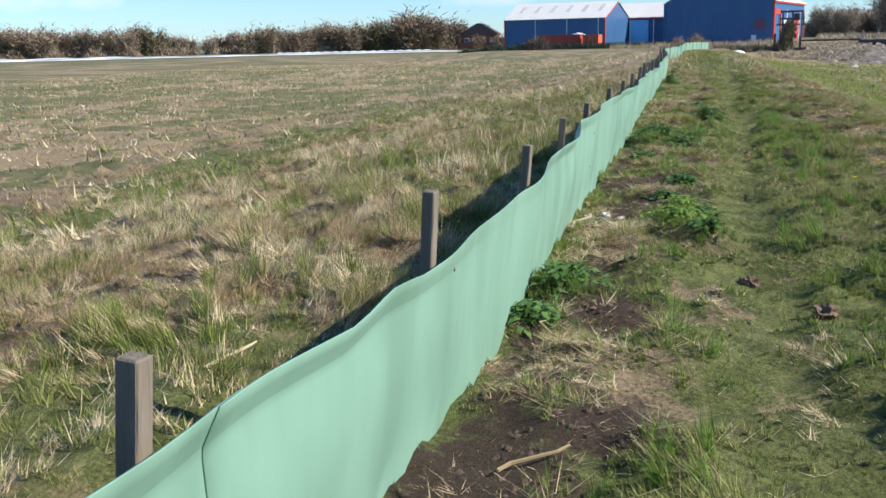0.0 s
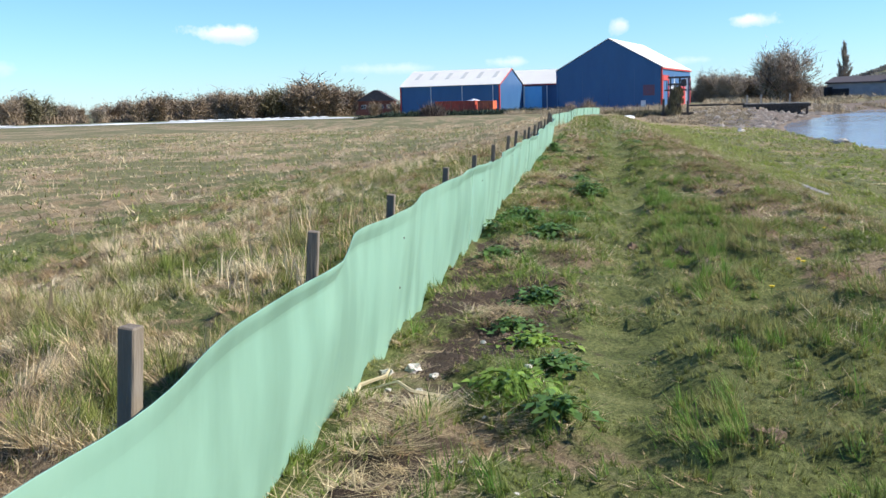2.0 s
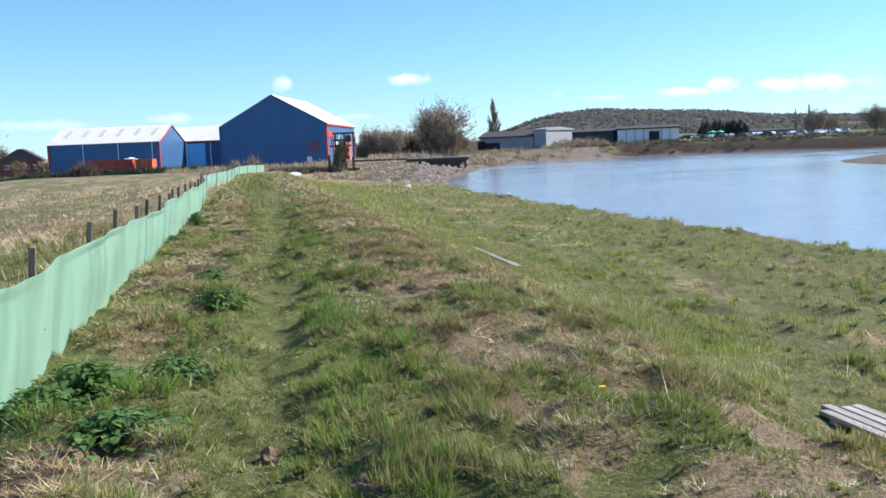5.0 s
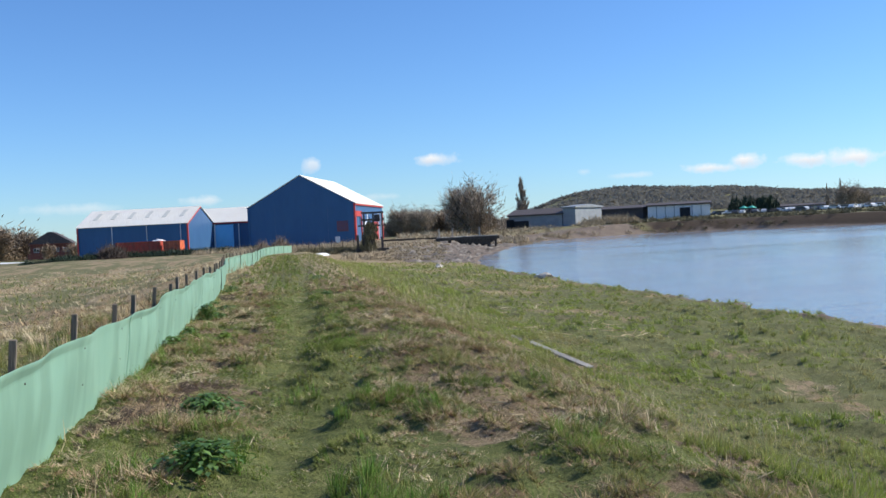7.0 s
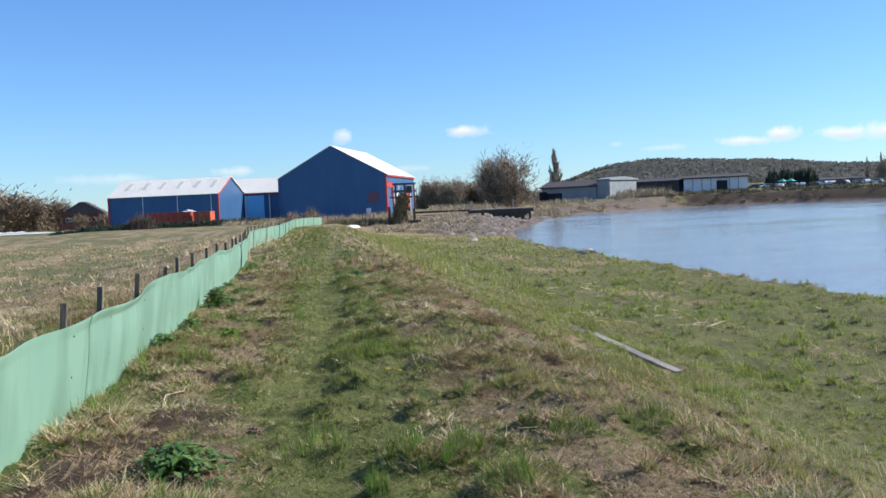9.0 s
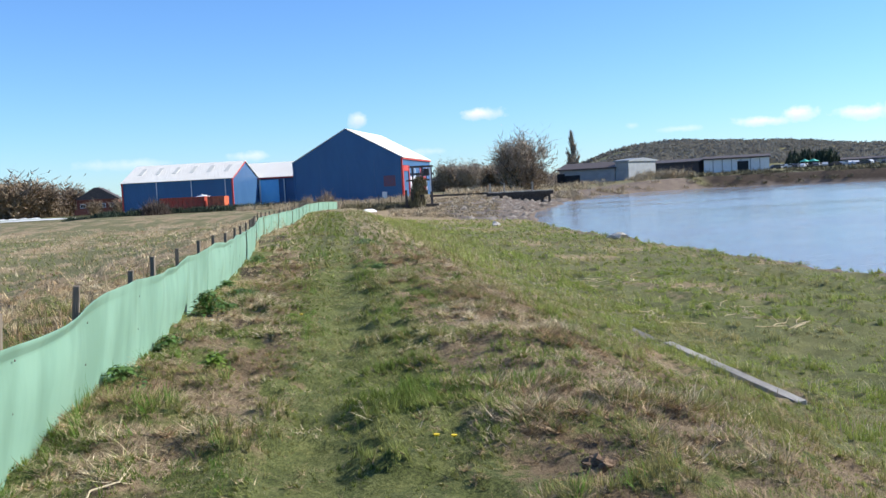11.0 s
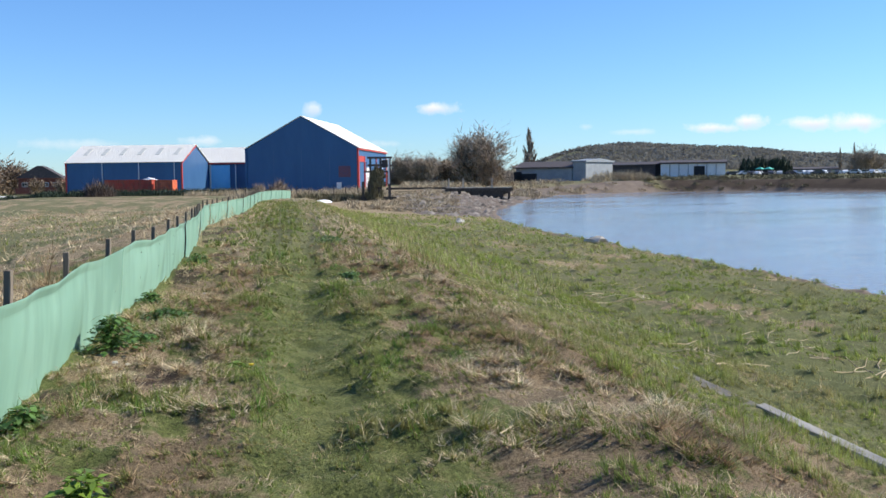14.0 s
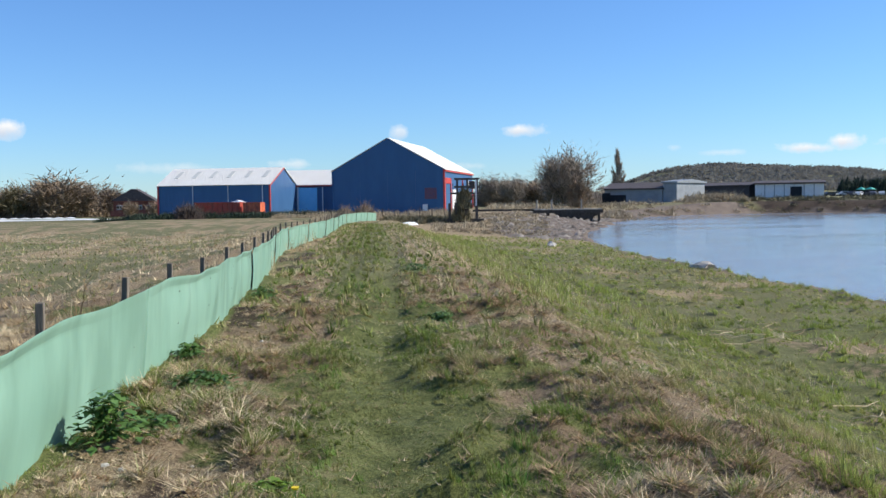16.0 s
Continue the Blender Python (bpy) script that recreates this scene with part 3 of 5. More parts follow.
# ---------------------------------------------------------------- the sheet fence
POSTS = [-3.4, -1.1, 1.1, 3.2, 5.23, 7.12, 8.98, 11.28, 13.27, 15.5, 18.2, 20.3, 22.2, 23.5, 25.2, 27.35, 28.9, 30.95, 33.0, 34.8, 36.7, 39.0, 41.8]
TOP_S = [-12, 0.8, 1.3, 2.0, 2.3, 2.7, 3.8, 4.85, 5.85, 6.8, 7.15, 7.45, 8.4, 11.2, 12.9, 14.6, 15.2, 16.2, 17.7, 20.4, 24.4, 25.2, 25.8, 26.9, 28.8, 30.0, 30.9, 32.4, 33.6, 34.4, 35.8, 38, 42, 70, 130]
TOP_Z = [0.82, 0.84, 0.82, 0.77, 0.79, 0.75, 0.74, 0.75, 0.79, 0.80, 0.81, 0.88, 0.85, 0.86, 0.85, 0.785, 0.78, 0.82, 0.80, 0.77, 0.74, 0.78, 0.83, 0.83, 0.78, 0.77, 0.81, 0.75, 0.80, 0.82, 0.77, 0.79, 0.78, 0.78, 0.78]
while POSTS[-1] < 118:
    POSTS.append(POSTS[-1] + 2.0 + 0.5 * random.uniform(-1, 1))
fence = thing("fence", "pale green plastic sheet fence on short wooden posts", "fence")


def sheet_w(s, z):
    """The sheet's plan line at a height: it leans towards the river."""
    return float(fence_w(s)) + 0.025 + (0.115 - 0.04 * float(step(26, 32, s))) * max(z, 0.0)


def fence_sheet(s0, s1, lift):
    """One plastic sheet: buckled face, bottom in the soil, a lip at the top flared towards the river, 4 mm thick."""
    cols = max(6, int((s1 - s0) / (0.12 if s0 < 45 else 0.4)))
    ss = np.linspace(s0, s1, cols + 1)
    prof = [(-0.22, 0.0), (0.0, 0.0), (0.2, 0.015), (0.4, 0.025), (0.58, 0.015), (0.69, 0.0), (0.715, 0.0), (0.7165, 0.0005), (0.76, 0.016), (0.80, 0.031), (0.802, 0.030)]
    bm = bmesh.new()
    layers = []
    for side in (0.0, -0.004):
        rows = []
        for z, bulge in prof:
            row = []
            for s in ss:
                top = float(np.interp(s, TOP_S, TOP_Z)) / 0.80 + 0.008 * math.sin(s * 3.3)
                buckle = 0.018 * math.sin(s * 2.9 + 0.6 * math.sin(s * 0.9)) + 0.008 * math.sin(s * 6.1 + 2.0 * z)
                w = sheet_w(s, z) + bulge * (0.6 + 0.5 * math.sin(s * 1.1)) + buckle * min(1.0, max(z, 0) * 1.8) + side + lift
                x, y = to_xy(s, w)
                row.append(bm.verts.new((x, y, BASE_S(s) + z * top)))
            rows.append(row)
        layers.append(rows)
    for k, rows in enumerate(layers):
        for r0, r1 in zip(rows, rows[1:]):
            for j in range(cols):
                f = (r0[j], r0[j + 1], r1[j + 1], r1[j])
                bm.faces.new(f if k == 0 else f[::-1])
    a, b = layers
    for j in range(cols):
        bm.faces.new((a[-1][j], a[-1][j + 1], b[-1][j + 1], b[-1][j]))
    for e in (0, cols):
        for i in range(len(prof) - 1):
            bm.faces.new((a[i][e], a[i + 1][e], b[i + 1][e], b[i][e]))
    for f in bm.faces:
        f.smooth = True
    return part("sheet", bm, M_FENCE, fence)


base_ss = np.arange(-14, 150, 0.5)
bx, by = to_xy(base_ss, fence_w(base_ss) + 0.1)
base_zz = np.convolve(np.pad(terrain(bx, by), 4, mode="edge"), np.ones(9) / 9, "valid")


def BASE_S(s):
    return float(np.interp(s, base_ss, base_zz))


edges = [-12.0, 1.32, 12.6, 22.8, 33.4, 42.7, 47.3]
while edges[-1] < 122:
    edges.append(edges[-1] + 3.6)
for k, (s0, s1) in enumerate(zip(edges, edges[1:])):
    fence_sheet(s0 - 0.06, s1 + 0.06, (0.035 if s0 > 40 else 0.005) * (k % 2))

post_bm = bmesh.new()
box(post_bm, (0.05, 0.05, 1.35), (0, 0, 0.27), bevel=0.004)
post_me = None
for k, s in enumerate(POSTS):
    w = float(fence_w(s)) - 0.025
    x, y = to_xy(s, w)
    if post_me is None:
        p = part("post", post_bm, M_POST, fence, "square weathered softwood post")
        post_me = p.data
    else:
        p = tagged(new("post", post_me), "square weathered softwood post")
        p.parent = fence
    p.matrix_basis = pose(x, y, BASE_S(s) + random.uniform(-0.03, 0.03), random.uniform(-2.5, 2.5), (4.6 if s < 28 else 1.8) + random.uniform(-0.8, 0.8), -13.5 + random.uniform(-12, 12))
# screw washers through the sheet into the posts
bm = bmesh.new()
bmesh.ops.create_cone(bm, cap_ends=True, segments=10, radius1=0.009, radius2=0.006, depth=0.005)
screw_me = None
for s in POSTS[:26]:
    for z in (0.66, 0.34):
        w = sheet_w(s, z) + 0.02
        x, y = to_xy(s, w)
        if screw_me is None:
            p = part("screw", bm, M_STEEL, fence, "dark screw head")
            screw_me = p.data
        else:
            p = tagged(new("screw", screw_me), "dark screw head")
            p.parent = fence
        p.matrix_basis = pose(x, y, BASE_S(s) + z) @ pose(0, 0, 0, 0, 90, -13.5)


# ---------------------------------------------------------------- the blue sheds
def shed(name, label, corner, az_front, width, depth, eave, ridge, base, wall_mat, ridge_along_front, trim, lights=0, wmat2=None):
    """corner: plan place of the front left corner; az_front: bearing of the front wall, left to right. The front faces -y of the thing."""
    ob = thing(name, label, "warehouse", pose(corner[0], corner[1], base, 0, 0, 90 - az_front))
    h, r = eave - base, ridge - base
    t = 0.25
    if ridge_along_front:
        side = [(0, -0.6), (depth, -0.6), (depth, h), (depth / 2, r), (0, h)]
        for x0, nm in ((0, "wall_gable"), (width - t, "wall_gable")):
            bm = bmesh.new()
            a = [bm.verts.new((x0, y, z)) for y, z in side]
            b = [bm.verts.new((x0 + t, y, z)) for y, z in side]
            bm.faces.new(a), bm.faces.new(b[::-1])
            for k in range(5):
                bm.faces.new((a[k], b[k], b[(k + 1) % 5], a[(k + 1) % 5]))
            bmesh.ops.recalc_face_normals(bm, faces=bm.faces)
            part(nm, bm, wmat2 or wall_mat, ob)
        for y0 in (0, depth - t):
            part("wall", boxed(((width - 2 * t, t, h + 0.6), (width / 2, y0 + t / 2, h / 2 - 0.3))), wall_mat, ob)
        slopes = [((-0.3, -0.35, h - 0.05), (width + 0.3, -0.35, h - 0.05), (width + 0.3, depth / 2, r + 0.1), (-0.3, depth / 2, r + 0.1)),
                  ((-0.3, depth / 2, r + 0.1), (width + 0.3, depth / 2, r + 0.1), (width + 0.3, depth + 0.35, h - 0.05), (-0.3, depth + 0.35, h - 0.05))]
    else:
        gab = [(0, -0.6), (width, -0.6), (width, h), (width / 2, r), (0, h)]
        for y0 in (0, depth - t):
            bm = prism(gab, t)
            bmesh.ops.translate(bm, verts=bm.verts, vec=(0, y0, 0))
            part("wall_gable", bm, wall_mat, ob)
        for x0 in (0, width - t):
            part("wall", boxed(((t, depth - 2 * t, h + 0.6), (x0 + t / 2, depth / 2, h / 2 - 0.3))), wmat2 or wall_mat, ob)
        slopes = [((-0.35, -0.12, h - 0.05), (-0.35, depth + 0.3, h - 0.05), (width / 2, depth + 0.3, r + 0.1), (width / 2, -0.12, r + 0.1)),
                  ((width / 2, -0.12, r + 0.1), (width / 2, depth + 0.3, r + 0.1), (width + 0.35, depth + 0.3, h - 0.05), (width + 0.35, -0.12, h - 0.05))]
    for sl in slopes:
        bm = bmesh.new()
        v = [Vector(c) for c in sl]
        n = (v[1] - v[0]).cross(v[2] - v[0]).normalized() * 0.12
        n = n if n.z > 0 else -n
        lo, hi = [bm.verts.new(c) for c in v], [bm.verts.new(c + n) for c in v]
        bm.faces.new(lo), bm.faces.new(hi)
        for k in range(4):
            bm.faces.new((lo[k], lo[(k + 1) % 4], hi[(k + 1) % 4], hi[k]))
        bmesh.ops.recalc_face_normals(bm, faces=bm.faces)
        rf = part("roof", bm, M_ROOF, ob, "white profiled sheet roof")
        if lights and sl is slopes[0]:
            for k in range(lights):
                u = (k + 0.75) / (lights + 0.45)
                bm = bmesh.new()
                across = v[1] - v[0]
                up = v[3] - v[0]
                for du, dv in ((0, 0),):
                    c = [v[0] + across * (u + a) + up * b + n * 1.25 for a, b in ((-0.018, 0.42), (0.018, 0.42), (0.018, 0.80), (-0.018, 0.80))]
                    lo, hi = [bm.verts.new(q - n * 0.2) for q in c], [bm.verts.new(q + n * 0.25) for q in c]
                    bm.faces.new(hi)
                    for j in range(4):
                        bm.faces.new((lo[j], lo[(j + 1) % 4], hi[(j + 1) % 4], hi[j]))
                part("rooflight", bm, M_ROOFLIGHT, ob, "dull translucent rooflight")
    if trim:
        for x in (0, width):
            part("corner_trim", boxed(((0.34, 0.34, h), (x, 0, h / 2))), M_RED if x or ridge_along_front else M_BLUE, ob, "red corner flashing" if x or ridge_along_front else "")
    return ob, h, r


e2 = EYE_END
AZ_FRONT = 118.8
big, bh, br = shed("warehouse", "large blue profiled steel warehouse with white roof", bearing(11.42, 216.0), AZ_FRONT, 24.5, 36.8, 8.6, 15.4, -0.8, M_BLUE, False, True, wmat2=M_BLUE2)
# red steelwork, door and panels on the river side of the large shed
for y, wd, z0, z1, mt, nm in ((0.5, 0.7, 0, 7.6, M_RED, "red_pilaster"), (7.2, 0.6, 0, 7.6, M_RED, "red_pilaster"), (14.5, 0.6, 0, 7.6, M_WHITE, "white_downpipe"), (22, 0.6, 0, 7.6, M_RED, "red_pilaster"),
                              (30, 0.5, 0, 7.6, M_WHITE, "white_downpipe"), (36.3, 0.6, 0, 7.6, M_RED, "red_pilaster"), (3.8, 5.5, 6.4, 7.6, M_RED, "red_panel"), (11, 5.0, 0.2, 5.2, M_WHITE, "roller_door"), (26, 6.0, 0.2, 5.2, M_RED, "roller_door")):
    part(nm, boxed(((0.2, wd, z1 - z0), (24.6, y, (z0 + z1) / 2 + 0.1))), mt, big)
part("fascia", boxed(((0.18, 37.0, 0.26), (24.75, 18.4, bh - 0.25))), M_RED, big, "red eaves gutter")
part("rusty_patch", boxed(((2.6, 0.06, 2.4), (21.6, -0.03, 4.4))), M_SIGN, big, "faded rusty sign panel")
part("white_box", boxed(((1.0, 0.5, 1.5), (20.4, -0.25, 1.35))), M_WHITE, big, "white meter box")
for x in (6.1, 12.2, 18.3):
    part("panel_joint", boxed(((0.08, 0.05, bh - 0.3), (x, -0.022, bh / 2))), M_BLUE2, big)

sr = np.array(bearing(7.85, 225.0))
fdir = np.array((math.sin(radians(AZ_FRONT)), math.cos(radians(AZ_FRONT))))
sl_ = sr - 26.9 * fdir
small, sh, srr = shed("warehouse", "long blue steel shed with white roof and rooflights", sl_, AZ_FRONT, 26.9, 17.4, 6.15, 10.1, -0.9, M_BLUE, True, True, lights=6, wmat2=M_BLUE2)
part("gable_flashing", boxed(((0.3, 0.4, 9.6), (27.05, 4.35, (sh + srr) / 2), 0, Matrix.Rotation(-math.atan2(8.7, srr - sh), 4, "X"))), M_RED, small, "red verge flashing")
for x in (8.5, 17.0, 25.2):
    part("downpipe", boxed(((0.14, 0.14, sh), (x, -0.1, sh / 2))), M_WHITE, small, "pale downpipe")
back = np.array((-fdir[1], fdir[0]))
tc_ = sr + 17.7 * back - 8 * fdir
third, th, tr_ = shed("warehouse", "blue steel shed with light blue sliding door", tc_, AZ_FRONT, 22.5, 16.0, 6.2, 9.9, -0.9, M_BLUE2, True, False)
part("sliding_door", boxed(((4.6, 0.16, 6.6), (10.9, -0.09, 3.2))), M_LIGHTBLUE, third, "light blue sliding door")
part("door_post", boxed(((0.4, 0.3, 6.8), (8.4, -0.12, 3.4))), M_WHITE, third, "white door post")
for x in (14.6, 19.0):
    part("downpipe", boxed(((0.22, 0.2, 6.6), (x, -0.1, 3.3))), M_RED if x > 18 else M_WHITE, third)
part("fascia", boxed(((22.4, 0.2, 0.3), (11.2, -0.4, th - 0.2))), M_RED, third, "thin red eaves line")


# ---------------------------------------------------------------- containers and skips in the yard
def skip(label, mat, az, dist, length, depth, h, base, ribs, open_top=True):
    x, y = bearing(az, dist)
    ob = thing("skip_container", label, "skip", pose(x, y, base, 0, 0, 90 - AZ_FRONT))
    t = 0.1
    part("floor_pan", boxed(((length, depth, 0.15), (0, 0, 0.2))), mat, ob)
    for yy in (-depth / 2, depth / 2):
        part("side", boxed(((length, t, h), (0, yy, h / 2 + 0.1))), mat, ob)
        for k in range(ribs):
            part("rib", boxed(((0.14, 0.12, h - 0.1), (-length / 2 + (k + 0.5) * length / ribs, yy + math.copysign(0.1, yy), h / 2 + 0.1))), mat, ob)
    for xx in (-length / 2, length / 2):
        part("end", boxed(((t, depth, h), (xx, 0, h / 2 + 0.1))), mat, ob)
    return ob


skip("long dark red steel container", M_CONT, 5.05, 197, 9.3, 2.4, 2.55, -0.45, 9)
skip("orange red open skip filled with scrap", M_ORANGE, 6.95, 193, 3.4, 2.4, 2.5, -0.5, 4)
sx, sy = bearing(6.1, 197)
pile = bmesh.new()
bmesh.ops.create_icosphere(pile, subdivisions=3, radius=1.0)
for v in pile.verts:
    v.co = Vector((v.co.x * 1.5, v.co.y * 0.9, max(v.co.z, -0.2) * 0.6)) * (0.8 + 0.5 * noise.noise(v.co * 2.2))
part("white_heap", pile, M_WHITE).matrix_basis = pose(sx, sy, 2.05)
tagged(bpy.data.objects["white_heap"], "white bagged waste heaped on the container", "heap")

# ---------------------------------------------------------------- house beyond the field
hx, hy = bearing(0.55, 300)
house = thing("house", "dark red brick house with grey tiled roof", "house", pose(hx, hy, -1.0, 0, 0, -10))
part("wall", boxed(((11.4, 7, 4.2), (0, 0, 2.0))), M_BRICK, house)
rb = prism([(-6.2, 4.0), (6.2, 4.0), (6.0, 4.4), (0.6, 7.6), (-0.6, 7.6), (-6.0, 4.4)], 8.0)
bmesh.ops.translate(rb, verts=rb.verts, vec=(0, -4, 0))
part("roof", rb, M_TILE, house)
part("fascia", boxed(((12.0, 0.15, 0.25), (0, -4.02, 4.1))), M_BRICK, house)
for x in (-4, -1.3, 1.5, 4.2):
    win = part("window", boxed(((1.5, 0.12, 1.2), (x, -3.55, 2.4))), M_WHITE, house, "white framed window")
    for dx in (-0.36, 0.36):
        part("pane", boxed(((0.62, 0.05, 0.98), (x + dx, -3.63, 2.4))), M_GLASS, win, "dark glass pane")
part("low_wall", boxed(((15, 0.3, 1.5), (1.5, -6, 0.7))), M_BRICK, house, "low brick garden wall")


# ---------------------------------------------------------------- far shore buildings
def hall(label, az0, az1, d0, d1, base, top, wall, roof, doors=(), bays=0, eaves=0.5):
    a, b = np.array(bearing(az0, d0)), np.array(bearing(az1, d1))
    length = float(np.hypot(*(b - a)))
    ang = math.degrees(math.atan2(b[1] - a[1], b[0] - a[0]))
    ob = thing("industrial_building", label, "building", pose(a[0], a[1], base, 0, 0, ang))
    h = top - base
    part("wall", boxed(((length, 18, h + 2), (length / 2, 9, h / 2 - 1))), wall, ob)
    rb = prism([(-9.6, h - 0.1), (9.6, h - 0.1), (9.6, h + 0.3), (0, h + eaves + 0.9), (-9.6, h + 0.3)], length + 1.0)
    bmesh.ops.rotate(rb, verts=rb.verts, matrix=Matrix.Rotation(radians(90), 3, "Z"))
    bmesh.ops.translate(rb, verts=rb.verts, vec=(length + 0.5, 9, 0))
    part("roof", rb, roof, ob)
    # near-black slabs on the wall stand in for the unlit inside of doorways
    for u, wd, hh in doors:
        part("doorway", boxed(((wd, 0.3, hh), (u * length, -0.1, hh / 2))), M_DARKGAP, ob, "near-black slab standing in for a shaded doorway")
    for k in range(bays):
        part("bay_joint", boxed(((0.22, 0.16, h), ((k + 1) * length / (bays + 1), -0.06, h / 2))), M_GREYWALL, ob)
    return ob


hall("white clad industrial hall with dark doorway", 35.2, 38.75, 308, 308, 1.4, 5.9, M_WHITE, M_TILE, doors=((0.60, 3.2, 3.6),), bays=6, eaves=0.2)
hall("dark wing of the white industrial hall", 31.6, 34.9, 330, 318, 1.2, 5.6, M_TILE, M_TILE, doors=((0.1, 2.5, 3.0),), eaves=0.4)
hall("low grey industrial shed", 27.0, 30.2, 300, 296, 0.8, 4.8, M_GREYWALL, M_TILE, doors=((0.03, 2.5, 3.0), (0.2, 6, 2.4)), eaves=1.2)
hall("tall pale grey block", 30.25, 31.0, 296, 294, 0.8, 6.6, M_GREYWALL, M_GREYWALL, eaves=0.1)
hall("flat dark depot far behind", 39.6, 44.5, 520, 520, 2.0, 5.0, M_GREYWALL, M_TILE, eaves=0.4)


def car(az, dist, base, mat, turn):
    x, y = bearing(az, dist)
    ob = thing("car", "small parked car on the far bank", "car", pose(x, y, base, 0, 0, turn), group="cars parked on the far bank")
    bm = prism([(-2.1, 0.35), (2.1, 0.35), (2.15, 0.75), (1.2, 0.9), (0.6, 1.42), (-1.3, 1.42), (-2.1, 0.9)], 1.7)
    part("body", bm, mat, ob)
    part("windows", boxed(((1.9, 1.74, 0.36), (-0.4, 0.85, 1.14))), M_GLASS, ob)
    for wx in (-1.3, 1.3):
        for wy in (0.05, 1.65):
            wbm = bmesh.new()
            bmesh.ops.create_cone(wbm, cap_ends=True, segments=10, radius1=0.33, radius2=0.33, depth=0.2, matrix=Matrix.Translation((wx, wy, 0.33)) @ Matrix.Rotation(radians(90), 4, "X"))
            part("wheel", wbm, M_DARKGAP, ob)


rc = random.Random(5)
for k in range(26):
    azc, dc = 38.9 + k * 0.36 + rc.uniform(-0.1, 0.1), 318 + rc.uniform(0, 26)
    xx, yy = bearing(azc, dc)
    car(azc, dc, height(xx, yy) - 0.02, M_CARS[rc.choice((0, 0, 1, 1, 2, 2))], rc.uniform(0, 180))
for azc in (40.6, 41.05):
    x, y = bearing(azc, 312)
    tent = thing("market_canopy", "green tarpaulin canopy on four poles", "canopy", pose(x, y, height(x, y), 0, 0, 20) @ Matrix.Diagonal((0.7, 0.7, 0.8, 1)))
    for px in (-1.5, 1.5):
        for py in (-1.5, 1.5):
            part("pole", boxed(((0.08, 0.08, 2.4), (px, py, 1.2))), M_STEEL, tent)
    bm = bmesh.new()
    bmesh.ops.create_cone(bm, cap_ends=True, segments=4, radius1=2.4, radius2=0.2, depth=0.9, matrix=Matrix.Translation((0, 0, 2.8)) @ Matrix.Rotation(radians(45), 4, "Z"))
    part("canopy", bm, M_SIGNGREEN, tent)

# ---------------------------------------------------------------- sluice gantry, jetty, upturned boat
gx, gy = bearing(18.9, 115)
gz = height(gx, gy)
gantry = thing("sluice_gantry", "rusty steel sluice gantry overgrown with ivy", "gantry", pose(gx, gy, gz, 0, 0, -18))
for x, t_ in ((-0.7, 0.22), (0.5, 0.22), (1.55, 0.26)):
    for y in (0, 1.8):
        part("column", boxed(((t_, t_, 5.0), (x, y, 2.5))), M_STEEL, gantry)
for z in (4.3, 5.2):
    part("beam", boxed(((2.9, 0.2, 0.25), (0.4, 0, z - 0.2))), M_STEEL, gantry)
part("walkway", boxed(((3.6, 2.0, 0.18), (0.3, 0.9, 3.35))), M_STEEL, gantry)
for x in (-1.2, 0.0, 1.0, 1.9):
    part("rail_post", boxed(((0.08, 0.08, 1.1), (x, -0.05, 3.95))), M_STEEL, gantry)
part("gearbox", boxed(((0.7, 0.5, 0.9), (1.0, 0.4, 4.3)), bevel=0.05), M_STEEL, gantry)
part("vent_pipe", boxed(((0.16, 0.16, 3.0), (1.45, -0.5, 3.4))), M_WHITE, gantry, "pale grey pipe")
for x in (-1.6, -0.9, 0.2):
    part("fender_pile", boxed(((0.3, 0.3, 2.6), (x, -0.8, 0.9))), M_WOOD_DARK, gantry)
part("sill_beam", boxed(((4.2, 0.5, 0.6), (0.2, -0.6, 0.1))), M_WOOD_DARK, gantry)

jx, jy = bearing(24.9, 150)
jetty = thing("jetty", "old timber jetty on dark piles over the mud", "jetty", pose(jx, jy, 0.25, 0, 0, -26))
for k in range(20):
    part("deck_plank", boxed(((0.46, 4.0, 0.14), (-4.75 + k * 0.5, 0.6, 0.1 + 0.03 * math.sin(k * 1.7)))), M_WOOD_GREY, jetty)
for y in (-1.2, 2.2):
    part("deck_beam", boxed(((10.4, 0.35, 0.45), (0, y, -0.22))), M_WOOD_DARK, jetty)
for x in (-3.0, -1.0, 0.8, 2.2, 3.4, 4.6):
    for y in (-1.0, 2.0):
        part("pile", boxed(((0.35, 0.35, 3.0), (x, y, -1.7))), M_WOOD_DARK, jetty)
hullb = prism([(-2.5, 0.0), (5.0, 0.0), (4.4, -0.5), (1.8, -1.5), (0.4, -1.5)], 2.4)
bmesh.ops.translate(hullb, verts=hullb.verts, vec=(0, -0.9, -0.3))
part("timber_facing", hullb, M_WOOD_DARK, jetty, "dark wet timber facing")
part("cross_brace", boxed(((5.5, 0.3, 0.9), (1.0, -0.9, -0.9))), M_WOOD_DARK, jetty)
for x in (-4.6, -2.4, 2.0):
    part("mooring_post", boxed(((0.22, 0.22, 1.5), (x, -1.1, 0.8))), M_WOOD_GREY, jetty)
part("gangway_beam", boxed(((9.5, 0.5, 0.3), (-9.6, 0.4, 0.05))), M_WOOD_DARK, jetty)

